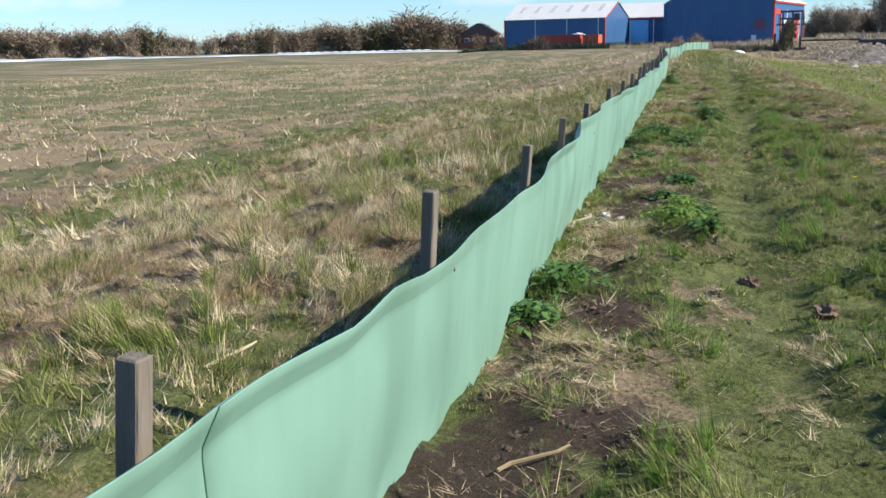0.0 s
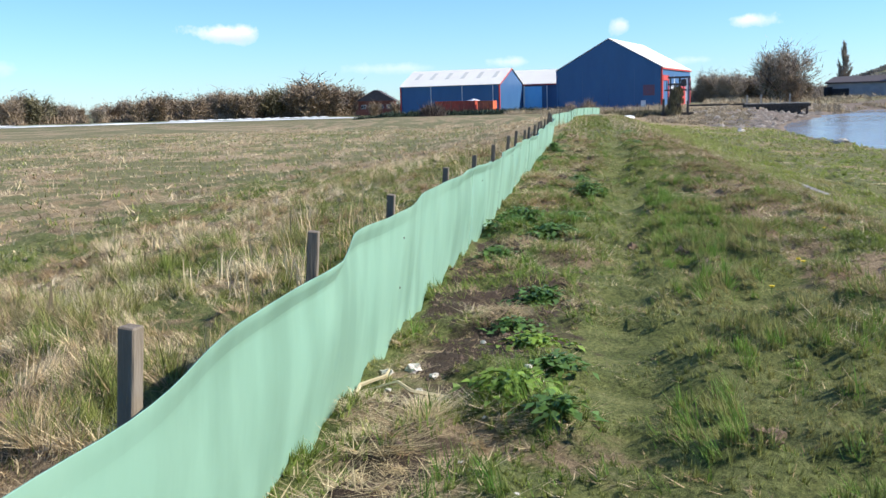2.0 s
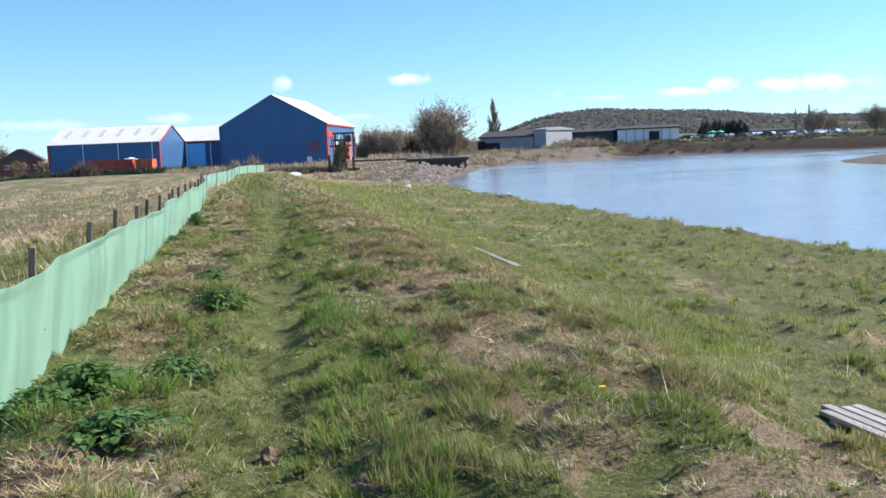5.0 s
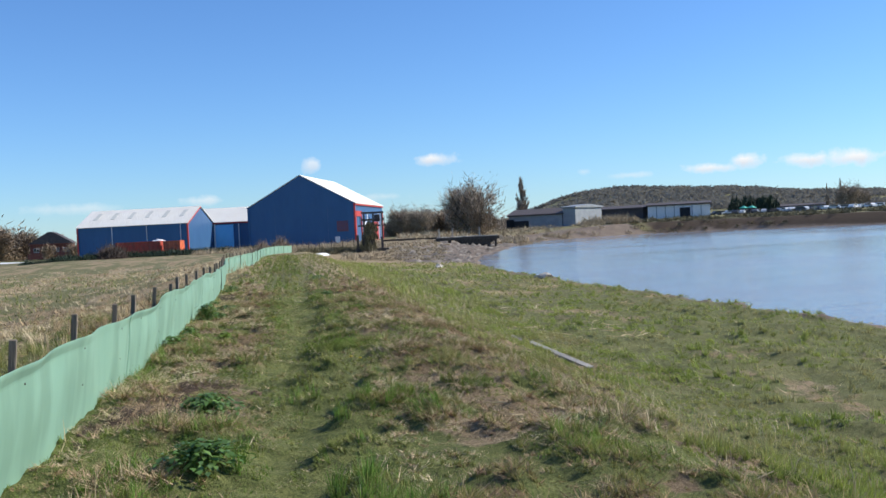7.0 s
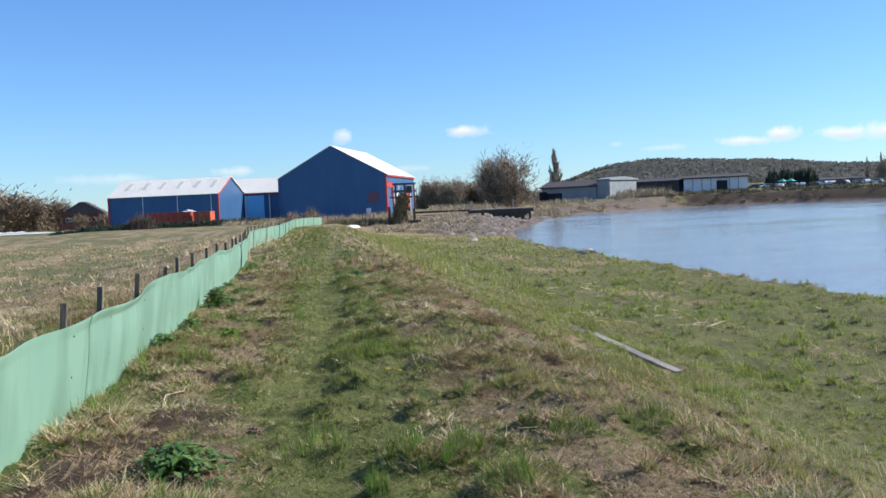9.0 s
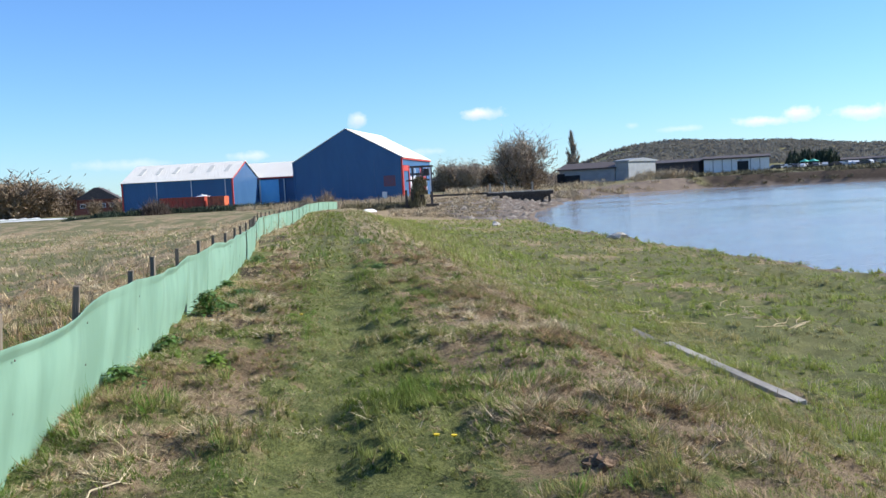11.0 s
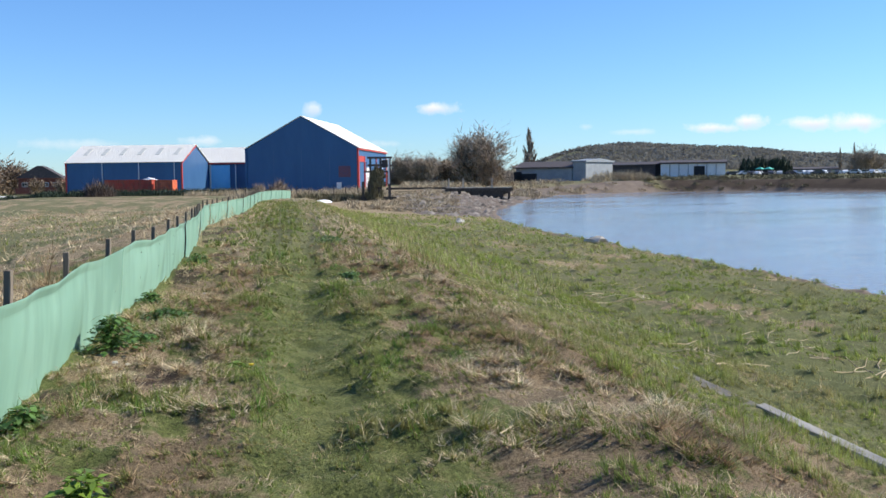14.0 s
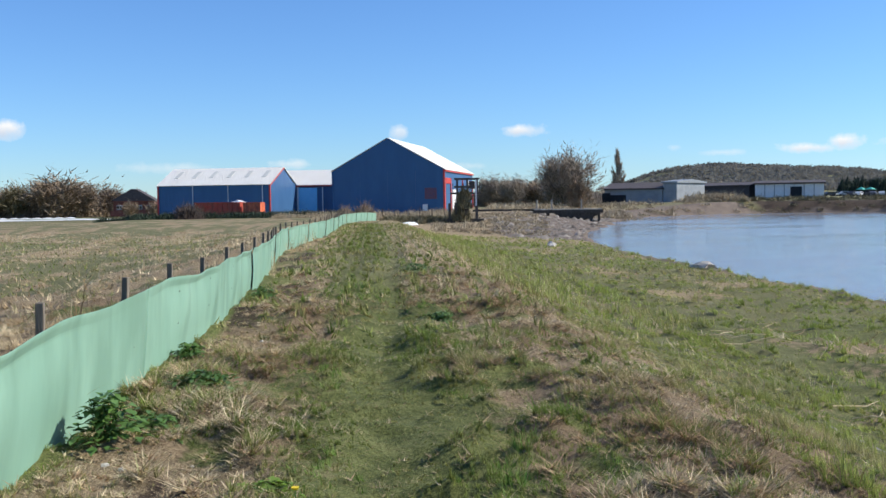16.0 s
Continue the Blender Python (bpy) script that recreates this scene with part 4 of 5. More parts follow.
ux, uy = bearing(15.75, 104)
hull = bmesh.new()
bmesh.ops.create_uvsphere(hull, u_segments=16, v_segments=10, radius=1.0)
for v in hull.verts:
    v.co = Vector((v.co.x * 1.5, v.co.y * 0.55 * (1 - 0.35 * abs(v.co.x)), max(v.co.z, 0.0) * 0.36))
boat = part("upturned_boat", hull, M_WHITE)
boat.matrix_basis = pose(ux, uy, height(ux, uy) - 0.02, 0, 0, 35)
tagged(boat, "small white upturned boat lying in the grass", "boat")


# ---------------------------------------------------------------- trees and scrub
def tree_meshes(name, seed, h, spread_, twig_mat, trunk_r, twigs, forks=3, lean=0.0, narrow=False, tw=0.055, radius=4.0):
    rnd = random.Random(seed)
    tb = bmesh.new()
    tips, wood = [], []

    def limb(p, d, length, r, level):
        pts, rad = [p], [r]
        for k in range(3):
            d = (d + Vector((rnd.uniform(-0.18, 0.18), rnd.uniform(-0.18, 0.18), 0.10 if not narrow else 0.25))).normalized()
            p = p + d * length / 3
            pts.append(p)
            rad.append(r * (1 - 0.2 * (k + 1)))
            if level:
                wood.append((p, d, length))
        tube(tb, pts, rad, 6 if level == 0 else 3)
        if level >= forks:
            tips.append((p, d, length))
            return
        n = rnd.choice((3, 4)) if level else 5
        for k in range(n):
            a = rnd.uniform(0, 6.283) + k * 6.283 / n
            out = spread_ * (0.55 if narrow else 1.0)
            nd = (d + Vector((math.cos(a) * out, math.sin(a) * out, rnd.uniform(0.0, 0.35)))).normalized()
            start = pts[-1] if k < n - 1 or level == 0 else pts[-2]
            limb(start, nd, length * rnd.uniform(0.55, 0.8), rad[-1] * 0.62, level + 1)

    limb(Vector((0, 0, -0.2)), Vector((lean, 0, 1)), h * (0.20 if not narrow else 0.35), trunk_r, 0)
    for lo in (0.2, 0.35, 0.5) if not narrow else (0.15, 0.25, 0.35):
        for k in range(4):
            a = rnd.uniform(0, 6.283)
            limb(Vector((0, 0, h * 0.25 * lo * 2)), Vector((math.cos(a) * spread_ * (1 if not narrow else 0.3), math.sin(a) * spread_ * (1 if not narrow else 0.3), 0.6)).normalized(), h * 0.22, trunk_r * 0.4, 2)
    co, f3 = [], []
    for k in range(twigs):
        p, d, ln = rnd.choice(tips if rnd.random() < 0.45 else wood)
        q = (d + Vector((rnd.gauss(0, 0.6), rnd.gauss(0, 0.6), rnd.gauss(0.15, 0.4)))).normalized()
        base = p - d * ln * rnd.uniform(0, 0.9) + Vector((rnd.gauss(0, 0.12), rnd.gauss(0, 0.12), rnd.gauss(-0.2, 0.4))) * h * 0.2
        tip = base + q * h * rnd.uniform(0.045, 0.10)
        sd = q.orthogonal().normalized()
        sd = Matrix.Rotation(rnd.uniform(0, 6.283), 3, q) @ sd * tw * rnd.uniform(0.6, 1.3) * h / 10
        i = len(co)
        co += [base - sd, base + sd, tip]
        f3.append((i, i + 1, i + 2))
    zs = sorted(c.z for c in co)[int(len(co) * 0.985)]
    rs_ = sorted(math.hypot(c.x, c.y) for c in co)[int(len(co) * 0.95)]
    kz, kr = h / zs, radius / rs_
    for v in tb.verts:
        v.co = Vector((v.co.x * (kr if v.co.z > h * 0.1 else 1), v.co.y * (kr if v.co.z > h * 0.1 else 1), v.co.z * kz))
    cm = mesh_arrays(name + "_crown", [(c.x * kr, c.y * kr, c.z * kz) for c in co], f3, np.zeros((0, 4), int), twig_mat)
    tm = bpy.data.meshes.new(name + "_trunk")
    tb.to_mesh(tm)
    tb.free()
    tm.materials.append(M_BARK)
    return tm, cm


TREES = {
    "round": tree_meshes("round", 1, 9.5, 0.75, M_TWIG, 0.26, 6500, radius=4.6, tw=0.028),
    "broad": tree_meshes("broad", 2, 9.0, 0.95, M_TWIG2, 0.24, 2400, forks=2, radius=5.0),
    "upright": tree_meshes("upright", 3, 10.0, 0.6, M_TWIG, 0.22, 2200, forks=2, radius=3.4),
    "bushy": tree_meshes("bushy", 4, 6.5, 1.05, M_TWIG2, 0.16, 2400, forks=2, radius=3.9),
    "olive": tree_meshes("olive", 6, 7.0, 0.9, M_TWIG3, 0.16, 2400, forks=2, radius=3.6),
}


def poplar_meshes(h, radius, twigs, seed):
    """A spindle of steep upright twigs from near the ground to the tip."""
    rnd = random.Random(seed)
    tb = bmesh.new()
    tube(tb, [(0, 0, -0.3), (0.05, 0, h * 0.35), (0, 0.05, h * 0.7), (0, 0, h * 0.97)], [0.32, 0.24, 0.13, 0.03], 7)
    limbs = []
    for k in range(60):
        u = rnd.uniform(0.06, 0.8)
        a, reach = rnd.uniform(0, 6.283), radius * math.sin(math.pi * min(1, u + 0.22) ** 0.9) * rnd.uniform(0.5, 1.0)
        base, rise = Vector((0, 0, u * h)), h * rnd.uniform(0.12, 0.2)
        tip = base + Vector((math.cos(a) * reach, math.sin(a) * reach, rise))
        mid = base.lerp(tip, 0.45) + Vector((math.cos(a), math.sin(a), -0.3)) * reach * 0.2
        tube(tb, [base, mid, tip], [0.06, 0.04, 0.015], 3)
        limbs.append((base, mid, tip))
    co, f3 = [], []
    for k in range(twigs):
        base, mid, tip = rnd.choice(limbs)
        q = rnd.uniform(0.1, 1.0)
        p = base.lerp(mid, q * 2) if q < 0.5 else mid.lerp(tip, q * 2 - 1)
        d = Vector((rnd.gauss(0, 0.28), rnd.gauss(0, 0.28), 1)).normalized()
        e = p + d * h * rnd.uniform(0.04, 0.10)
        sd = Vector((rnd.uniform(-1, 1), rnd.uniform(-1, 1), 0)).normalized() * 0.075
        i = len(co)
        co += [p - sd, p + sd, e]
        f3.append((i, i + 1, i + 2))
    cm = mesh_arrays("poplar_crown", co, f3, np.zeros((0, 4), int), M_TWIG)
    tm = bpy.data.meshes.new("poplar_trunk")
    tb.to_mesh(tm)
    tb.free()
    tm.materials.append(M_BARK)
    return tm, cm


TREES["poplar"] = poplar_meshes(18.0, 2.1, 3200, 5)


def tree(kind, x, y, scale, turn, label, group="", sx=1.0):
    tm, cm = TREES[kind]
    ob = thing("tree", label, "tree", pose(x, y, height(x, y), 0, 0, turn) @ Matrix.Diagonal((scale * sx, scale * sx, scale, 1)), group)
    a, b = new("trunk", tm), new("crown", cm)
    a.parent = b.parent = ob


rt = random.Random(11)
LABEL_T = {"round": "bare grey-brown round-crowned tree in the far hedgerow", "broad": "bare reddish-brown spreading tree in the far hedgerow", "upright": "bare upright grey-brown tree in the far hedgerow",
           "bushy": "low reddish-brown bare thicket tree", "olive": "low olive-brown bare thicket tree"}
# hedgerow beyond the field: heights follow its skyline
SKY_AZ = [-62, -50, -40, -32, -27, -24, -21.5, -19, -17.5, -15.5, -13.5, -11, -8.5, -6, -4.5, -3.2, -2.2, -1.0, 0.0, 1.2]
SKY_H = [8, 9, 8, 9, 8.5, 8.0, 7.2, 9.0, 5.5, 4.8, 7.5, 8.3, 8.2, 7.6, 9.0, 11.5, 11.0, 8.5, 7.2, 4.5]
az = -62.0
while az < 1.3:
    d = 322 + rt.uniform(-16, 20)
    x, y = bearing(az, d)
    hgt = float(np.interp(az, SKY_AZ, SKY_H)) * rt.uniform(0.8, 1.15)
    k = rt.choice(("round", "broad", "broad", "upright", "bushy", "olive", "bushy"))
    nat = {"round": 9.5, "broad": 9.0, "upright": 10.0, "bushy": 6.5, "olive": 7.0}[k]
    tree(k, x, y, hgt / nat, rt.uniform(0, 360), LABEL_T[k], "trees of the field hedgerow", sx=rt.uniform(0.9, 1.35))
    az += rt.uniform(0.42, 0.7) * (1 if az > -27 else 1.8)
# trees on and behind the river side
for azt, d, kind, hgt, lab, sx in ((24.75, 212, "round", 11.4, "large bare round-crowned tree on the river bank", 1.22), (24.7, 214, "olive", 8.6, "ivy-darkened tree beside the large bare tree", 0.85), (25.6, 209, "bushy", 6.0, "reddish bare willow on the river bank", 0.7),
                                   (27.72, 362, "poplar", 20.0, "tall slender bare poplar", 1.3), (45.3, 520, "poplar", 15.5, "far slender bare poplar tree", 0.8), (44.6, 525, "poplar", 13.5, "far slender bare poplar tree", 0.8)):
    x, y = bearing(azt, d)
    nat = {"round": 9.5, "bushy": 6.5, "olive": 7.0, "poplar": 18.0}[kind]
    tree(kind, x, y, hgt / nat, azt * 40, lab, sx=sx)
for k in range(26):
    azt, d = rt.uniform(19.6, 25.5), rt.uniform(285, 345)
    x, y = bearing(azt, d)
    kind = rt.choice(("bushy", "round", "broad", "broad"))
    tree(kind, x, y, rt.uniform(0.62, 0.95), rt.uniform(0, 360), "low bare scrub tree behind the jetty", "scrub behind the river bank", sx=1.2)
for k in range(14):
    azt, d = rt.uniform(44, 66), rt.uniform(420, 560)
    x, y = bearing(azt, d)
    tree(rt.choice(("round", "bushy")), x, y, rt.uniform(0.8, 1.2), rt.uniform(0, 360), "bare tree on the far shore", "trees on the far shore", sx=1.3)
for azt in (0.2, 1.5):
    x, y = bearing(azt, 268)
    tree("bushy", x, y, 0.62, azt * 99, "dark bare bush in front of the house", sx=1.1)


def tuft_cloud(name, label, category, pts, mat, hgt, width, count, seed, lean=0.5, kind="stuff", stack=0.6):
    """Loose upright triangles round the points given as x, y, z, radius."""
    r = np.random.default_rng(seed)
    pts = np.asarray(pts, float)
    i = r.integers(0, len(pts), count)
    a, q = r.uniform(0, 2 * np.pi, count), np.sqrt(r.uniform(0, 1, count))
    x, y = pts[i, 0] + np.cos(a) * q * pts[i, 3], pts[i, 1] + np.sin(a) * q * pts[i, 3]
    z = pts[i, 2] - 0.05 + r.uniform(0, 1, count) ** 1.5 * hgt * pts[i, 3] * (1 - q * q) * stack
    h = hgt * r.uniform(0.4, 1.0, count) * (1 - 0.6 * q * q) * pts[i, 3] ** 0.3
    d, b = r.normal(0, lean, (count, 2)) * h[:, None], r.uniform(0, np.pi, count)
    wv = width * r.uniform(0.5, 1.2, count)
    co = np.empty((count, 3, 3))
    co[:, 0] = np.stack([x - np.cos(b) * wv, y - np.sin(b) * wv, z], -1)
    co[:, 1] = np.stack([x + np.cos(b) * wv, y + np.sin(b) * wv, z], -1)
    co[:, 2] = np.stack([x + d[:, 0], y + d[:, 1], z + h], -1)
    me = mesh_arrays(name, co.reshape(-1, 3), np.arange(count * 3).reshape(-1, 3), np.zeros((0, 4), int), mat)
    return tagged(new(name, me), label, category, kind=kind)


def pts_along(az0, az1, n, d0, d1, r0, r1, seed):
    r = random.Random(seed)
    out = []
    for k in range(n):
        x, y = bearing(r.uniform(az0, az1), r.uniform(d0, d1))
        out.append((x, y, height(x, y), r.uniform(r0, r1)))
    return out


tuft_cloud("hedge_scrub", "brown bramble scrub along the foot of the hedgerow", "scrub", pts_along(-60, 1, 320, 308, 330, 2.0, 3.6, 21), M_TWIG2, 1.5, 0.14, 45000, 22, lean=0.5)
tuft_cloud("boundary_scrub", "dark rank grass and bramble along the field's end", "scrub", pts_along(-1.5, 12.5, 260, 180, 190, 0.9, 1.7, 23), M_CONIFER, 0.95, 0.09, 26000, 24)
tuft_cloud("boundary_reed", "pale dead grass on the field boundary", "dry grass", pts_along(8, 19, 90, 165, 186, 0.8, 1.6, 25), M_SCRUB, 0.9, 0.05, 10000, 26)
tuft_cloud("bramble_bush", "dark bare bramble bush beside the container", "bush", [(*bearing(3.4, 178), -1.2, 2.6), (*bearing(3.0, 181.5), -1.3, 2.0), (*bearing(3.8, 181.5), -1.3, 1.9)], M_BRAMBLE, 1.7, 0.07, 4200, 27, lean=0.45, kind="")
tuft_cloud("gantry_ivy", "dark ivy mass climbing the gantry", "ivy", [(gx - 0.4, gy - 0.3, gz + 0.2, 1.1), (gx - 0.1, gy - 0.2, gz + 1.6, 1.0), (gx + 0.1, gy - 0.2, gz + 2.6, 0.8)], M_TWIG3, 1.5, 0.09, 2600, 28, lean=0.3, kind="")
tuft_cloud("hedge_bank", "dark bramble along the end of the bank", "scrub", pts_along(14.5, 18.4, 60, 113, 122, 0.5, 1.1, 29), M_TWIG3, 0.9, 0.05, 9000, 30)
tuft_cloud("mound_grass", "pale dry grass on the mound before the large shed", "dry grass", pts_along(10.5, 18.0, 110, 122, 150, 0.8, 1.7, 31), M_SCRUB, 1.0, 0.05, 15000, 32)
tuft_cloud("mound_bush", "bare brown bush before the large shed", "bush", [(*bearing(13.2, 140), -0.3, 1.7), (*bearing(12.1, 143), -0.4, 1.2)], M_TWIG2, 1.5, 0.05, 1500, 33, lean=0.4, kind="")
tuft_cloud("bank_foot_grass", "pale rank grass where the bank runs out", "dry grass", pts_along(17.3, 23.5, 200, 92, 150, 0.6, 1.4, 51), M_SCRUB, 0.4, 0.06, 16000, 52)
tuft_cloud("shore_reeds", "pale reeds and dead grass along the muddy shore", "reeds", pts_along(20.5, 35.0, 260, 165, 290, 0.9, 2.2, 35), M_SCRUB, 0.9, 0.08, 22000, 36)
tuft_cloud("shore_bush", "pale brown willow scrub at the water's edge", "scrub", pts_along(31.5, 34.6, 26, 268, 285, 1.6, 2.6, 37), M_SCRUB, 1.5, 0.10, 5000, 38)
tuft_cloud("far_bank_grass", "dark dead grass on the far flood bank", "dry grass", pts_along(34.5, 66, 420, 262, 300, 1.0, 2.0, 39), M_TWIG3, 0.9, 0.12, 22000, 40)
# woods on the hill
hp = []
rh = random.Random(71)
while len(hp) < 2600:
    azw, dw = rh.uniform(27, 64), rh.uniform(700, 1500)
    x, y = bearing(azw, dw)
    if vnoise(np.array([x / 130]), np.array([y / 130]), 77)[0] > 0.40 or dw > 1150:
        hp.append((x, y, height(x, y), rh.uniform(6.5, 11)))
tuft_cloud("hill_woods", "leafless brown woods over the far hill", "woods", hp, M_WOODS, 1.5, 1.6, 120000, 72, lean=0.9, stack=0.26)
cp = [(*bearing(rh.uniform(39.5, 42.0), rh.uniform(440, 470)), 2.0, rh.uniform(2.0, 3.2)) for k in range(40)]
tuft_cloud("far_scrub", "leafless brown thicket behind the jetty and sheds", "scrub", pts_along(18.5, 34.0, 190, 335, 375, 2.6, 4.4, 61), M_TWIG, 2.0, 0.13, 36000, 62, lean=0.45)
tuft_cloud("conifer_belt", "dark evergreen shelter belt on the far shore", "conifers", cp, M_CONIFER, 3.4, 0.45, 9000, 74, lean=0.15)

# ---------------------------------------------------------------- crop covers at the field's far end
for k, (az0, az1, d, wd, mt, lab) in enumerate(((-70, -0.8, 232, 1.6, M_FLEECE, "white crop fleece strip laid over the field"), (-70, -1.5, 246, 10, M_FLEECE2, "grey-green crop cover sheeting over the field"),
                                                (-12, -2.6, 275, 2.2, M_FLEECE, "white crop fleece strip laid over the field"), (-70, -20.5, 268, 2.5, M_FLEECE, "white crop fleece strip laid over the field"))):
    n = 50
    bm = bmesh.new()
    prev = None
    for j in range(n + 1):
        azj = az0 + (az1 - az0) * j / n
        ring = []
        for o, zz in ((-wd / 2, 0.0), (-wd / 4, 0.28), (wd / 4, 0.28), (wd / 2, 0.0)):
            x, y = bearing(azj, d / math.cos(radians((azj + 14) * 0.55)) + o)
            ring.append(bm.verts.new((x, y, -1.35 + zz * (0.8 + 0.4 * math.sin(j * 2.1)) + 0.1)))
        if prev:
            for q in range(3):
                bm.faces.new((prev[q], prev[q + 1], ring[q + 1], ring[q]))
        prev = ring
    ob = part("crop_cover", bm, mt)
    tagged(ob, lab, "crop cover")


# ---------------------------------------------------------------- boards, planks, driftwood, stones
def board_at(name, label, category, s, w, length, wide, thick, turn, mat, sink=0.0, tilt=0.0, n=1):
    x, y = to_xy(s, w)
    z = height(float(x), float(y))
    ob = thing(name, label, category, pose(float(x), float(y), z + thick / 2 + 0.06 - sink, 0, 0, 0) @ pose(0, 0, 0, 0, 0, turn) @ pose(0, 0, 0, tilt, 0, 0))
    for k in range(n):
        bm = bmesh.new()
        box(bm, (length * (1 - 0.06 * (k % 2)), wide / n * 0.82, thick), (0.04 * (k % 3), (k - (n - 1) / 2) * wide / n, 0), bevel=0.006)
        part("board", bm, mat, ob)
    return ob


AL = math.degrees(math.atan2(ALONG[1], ALONG[0]))
panel = board_at("wooden_pallet_panel", "bleached slatted wooden panel lying on the slope", "panel", 13.75, 5.98, 1.9, 0.42, 0.035, AL + 2, M_WOOD_GREY, -0.05, tilt=0, n=4)
for k in (-0.7, 0.0, 0.7):
    part("crosspiece", boxed(((0.08, 0.42, 0.03), (k, 0, -0.03))), M_WOOD_GREY, panel)
board_at("plank", "long bleached plank half hidden in the grass", "plank", 29.4, 6.77, 4.2, 0.13, 0.06, AL, M_WOOD_GREY, 0.062, tilt=-10, n=1)
board_at("plank", "grey plank lying at the foot of the slope", "plank", 33.3, 6.8, 3.4, 0.17, 0.05, AL + 0.6, M_PLANK, 0.095, tilt=-14, n=1)


def lump(name, label, category, s, w, r, mat, seed, flat=0.7, subdiv=2):
    x, y = to_xy(s, w)
    bm = bmesh.new()
    bmesh.ops.create_icosphere(bm, subdivisions=subdiv, radius=1.0)
    off = Vector((seed * 1.7, seed * 0.9, 0))
    for v in bm.verts:
        v.co = Vector((v.co.x, v.co.y * 0.85, v.co.z * flat)) * r * (0.8 + 0.6 * noise.noise(v.co * 1.6 + off) + 0.35 * noise.noise(v.co * 4 + off) + 0.2 * noise.noise(v.co * 9 + off))
    ob = part(name, bm, mat)
    ob.matrix_basis = pose(float(x), float(y), height(float(x), float(y)) + r * flat * 0.35, 0, 0, seed * 40)
    return tagged(ob, label, category)


lump("stone", "large pale stone on the marsh turf", "stone", 90.0, 14.0, 0.42, M_STONE, 1, 0.8)
lump("driftwood_stump", "grey driftwood stump at the river edge", "driftwood", 68.5, 16.9, 0.75, M_WOOD_GREY, 2, 0.45)
for k, (s, w, r) in enumerate(((6.88, 1.85, 0.10), (6.05, 1.25, 0.07), (13.0, 1.58, 0.085), (5.28, 1.62, 0.10), (12.1, 2.0, 0.09), (21.5, 1.4, 0.08), (22.6, 3.3, 0.11), (24.5, 4.2, 0.10))):
    lump("earth_clod", "clod of brown earth and dead roots", "clod", s, w, r * 0.95, M_CLOD, k + 3, 0.62, 3)
for k, (s, w, r) in enumerate(((8.15, 0.02, 0.05), (8.22, 0.16, 0.06), (8.05, 0.3, 0.03), (7.85, 0.25, 0.03), (28.3, 0.05, 0.04), (28.6, 0.12, 0.05), (28.45, 0.22, 0.03))):
    lump("stone", "pale broken stone on bare soil beside the fence", "stone", s, w, r, M_STONE, k + 40, 0.6, 2)
rs = random.Random(3)
for k in range(26):
    s = rs.choice((rs.uniform(6, 9.5), rs.uniform(28, 34), rs.uniform(26, 36)))
    w = rs.uniform(0.1, 0.9) if k < 18 else rs.uniform(2.5, 5)
    lump("stone_chip", "small white stone chip on the soil", "stone", s, w, rs.uniform(0.015, 0.035), M_STONE, k, 0.6, 1)


def stick(s, w, length, turn, r, label="dry bleached stalk lying on the grass"):
    x, y = to_xy(s, w)
    x, y = float(x), float(y)
    bm = bmesh.new()
    d = Vector((math.cos(radians(turn)), math.sin(radians(turn)), 0))
    pts = []
    for k in (-0.5, -0.17, 0.17, 0.5):
        px, py = x + d.x * k * length, y + d.y * k * length
        pts.append((px + 0.03 * math.sin(k * 9), py, height(px, py) + 0.035 + 0.02 * k))
    tube(bm, pts, [r, r, r * 0.8, r * 0.5], 5)
    tagged(part("dead_stalk", bm, M_STRAW), label, "stalk")


stick(3.9, -1.35, 0.55, 60, 0.010, "broken pale reed stalk leaning in the grass")
stick(7.95, -0.02, 0.3, 35, 0.012, "thick pale stick beside the fence")
stick(7.7, 0.2, 0.42, 150, 0.013, "thick pale stick beside the fence")
stick(2.9, 0.35, 0.35, 20, 0.008, "pale root lying on bare earth")
# washed-up reed stems lying in drifts on the marsh
for s0, w0 in ((35.5, 10.2), (36.4, 8.0), (46.2, 10.8), (34.6, 10.4), (37.5, 10.2), (46.3, 13.8), (43.6, 8.8)):
    for k in range(9):
        stick(s0 + rs.gauss(0, 0.7), w0 + rs.gauss(0, 0.35), rs.uniform(0.35, 1.1), rs.gauss(25, 35), rs.uniform(0.006, 0.012), "pale dead reed stem lying on the marsh")
for k in range(34):
    s = rs.uniform(1, 34)
    stick(s, rs.choice((rs.uniform(0.1, 1.2), rs.uniform(2.6, 5.2), rs.uniform(-3.5, -0.6))), rs.uniform(0.15, 0.4), rs.uniform(0, 180), rs.uniform(0.003, 0.006))


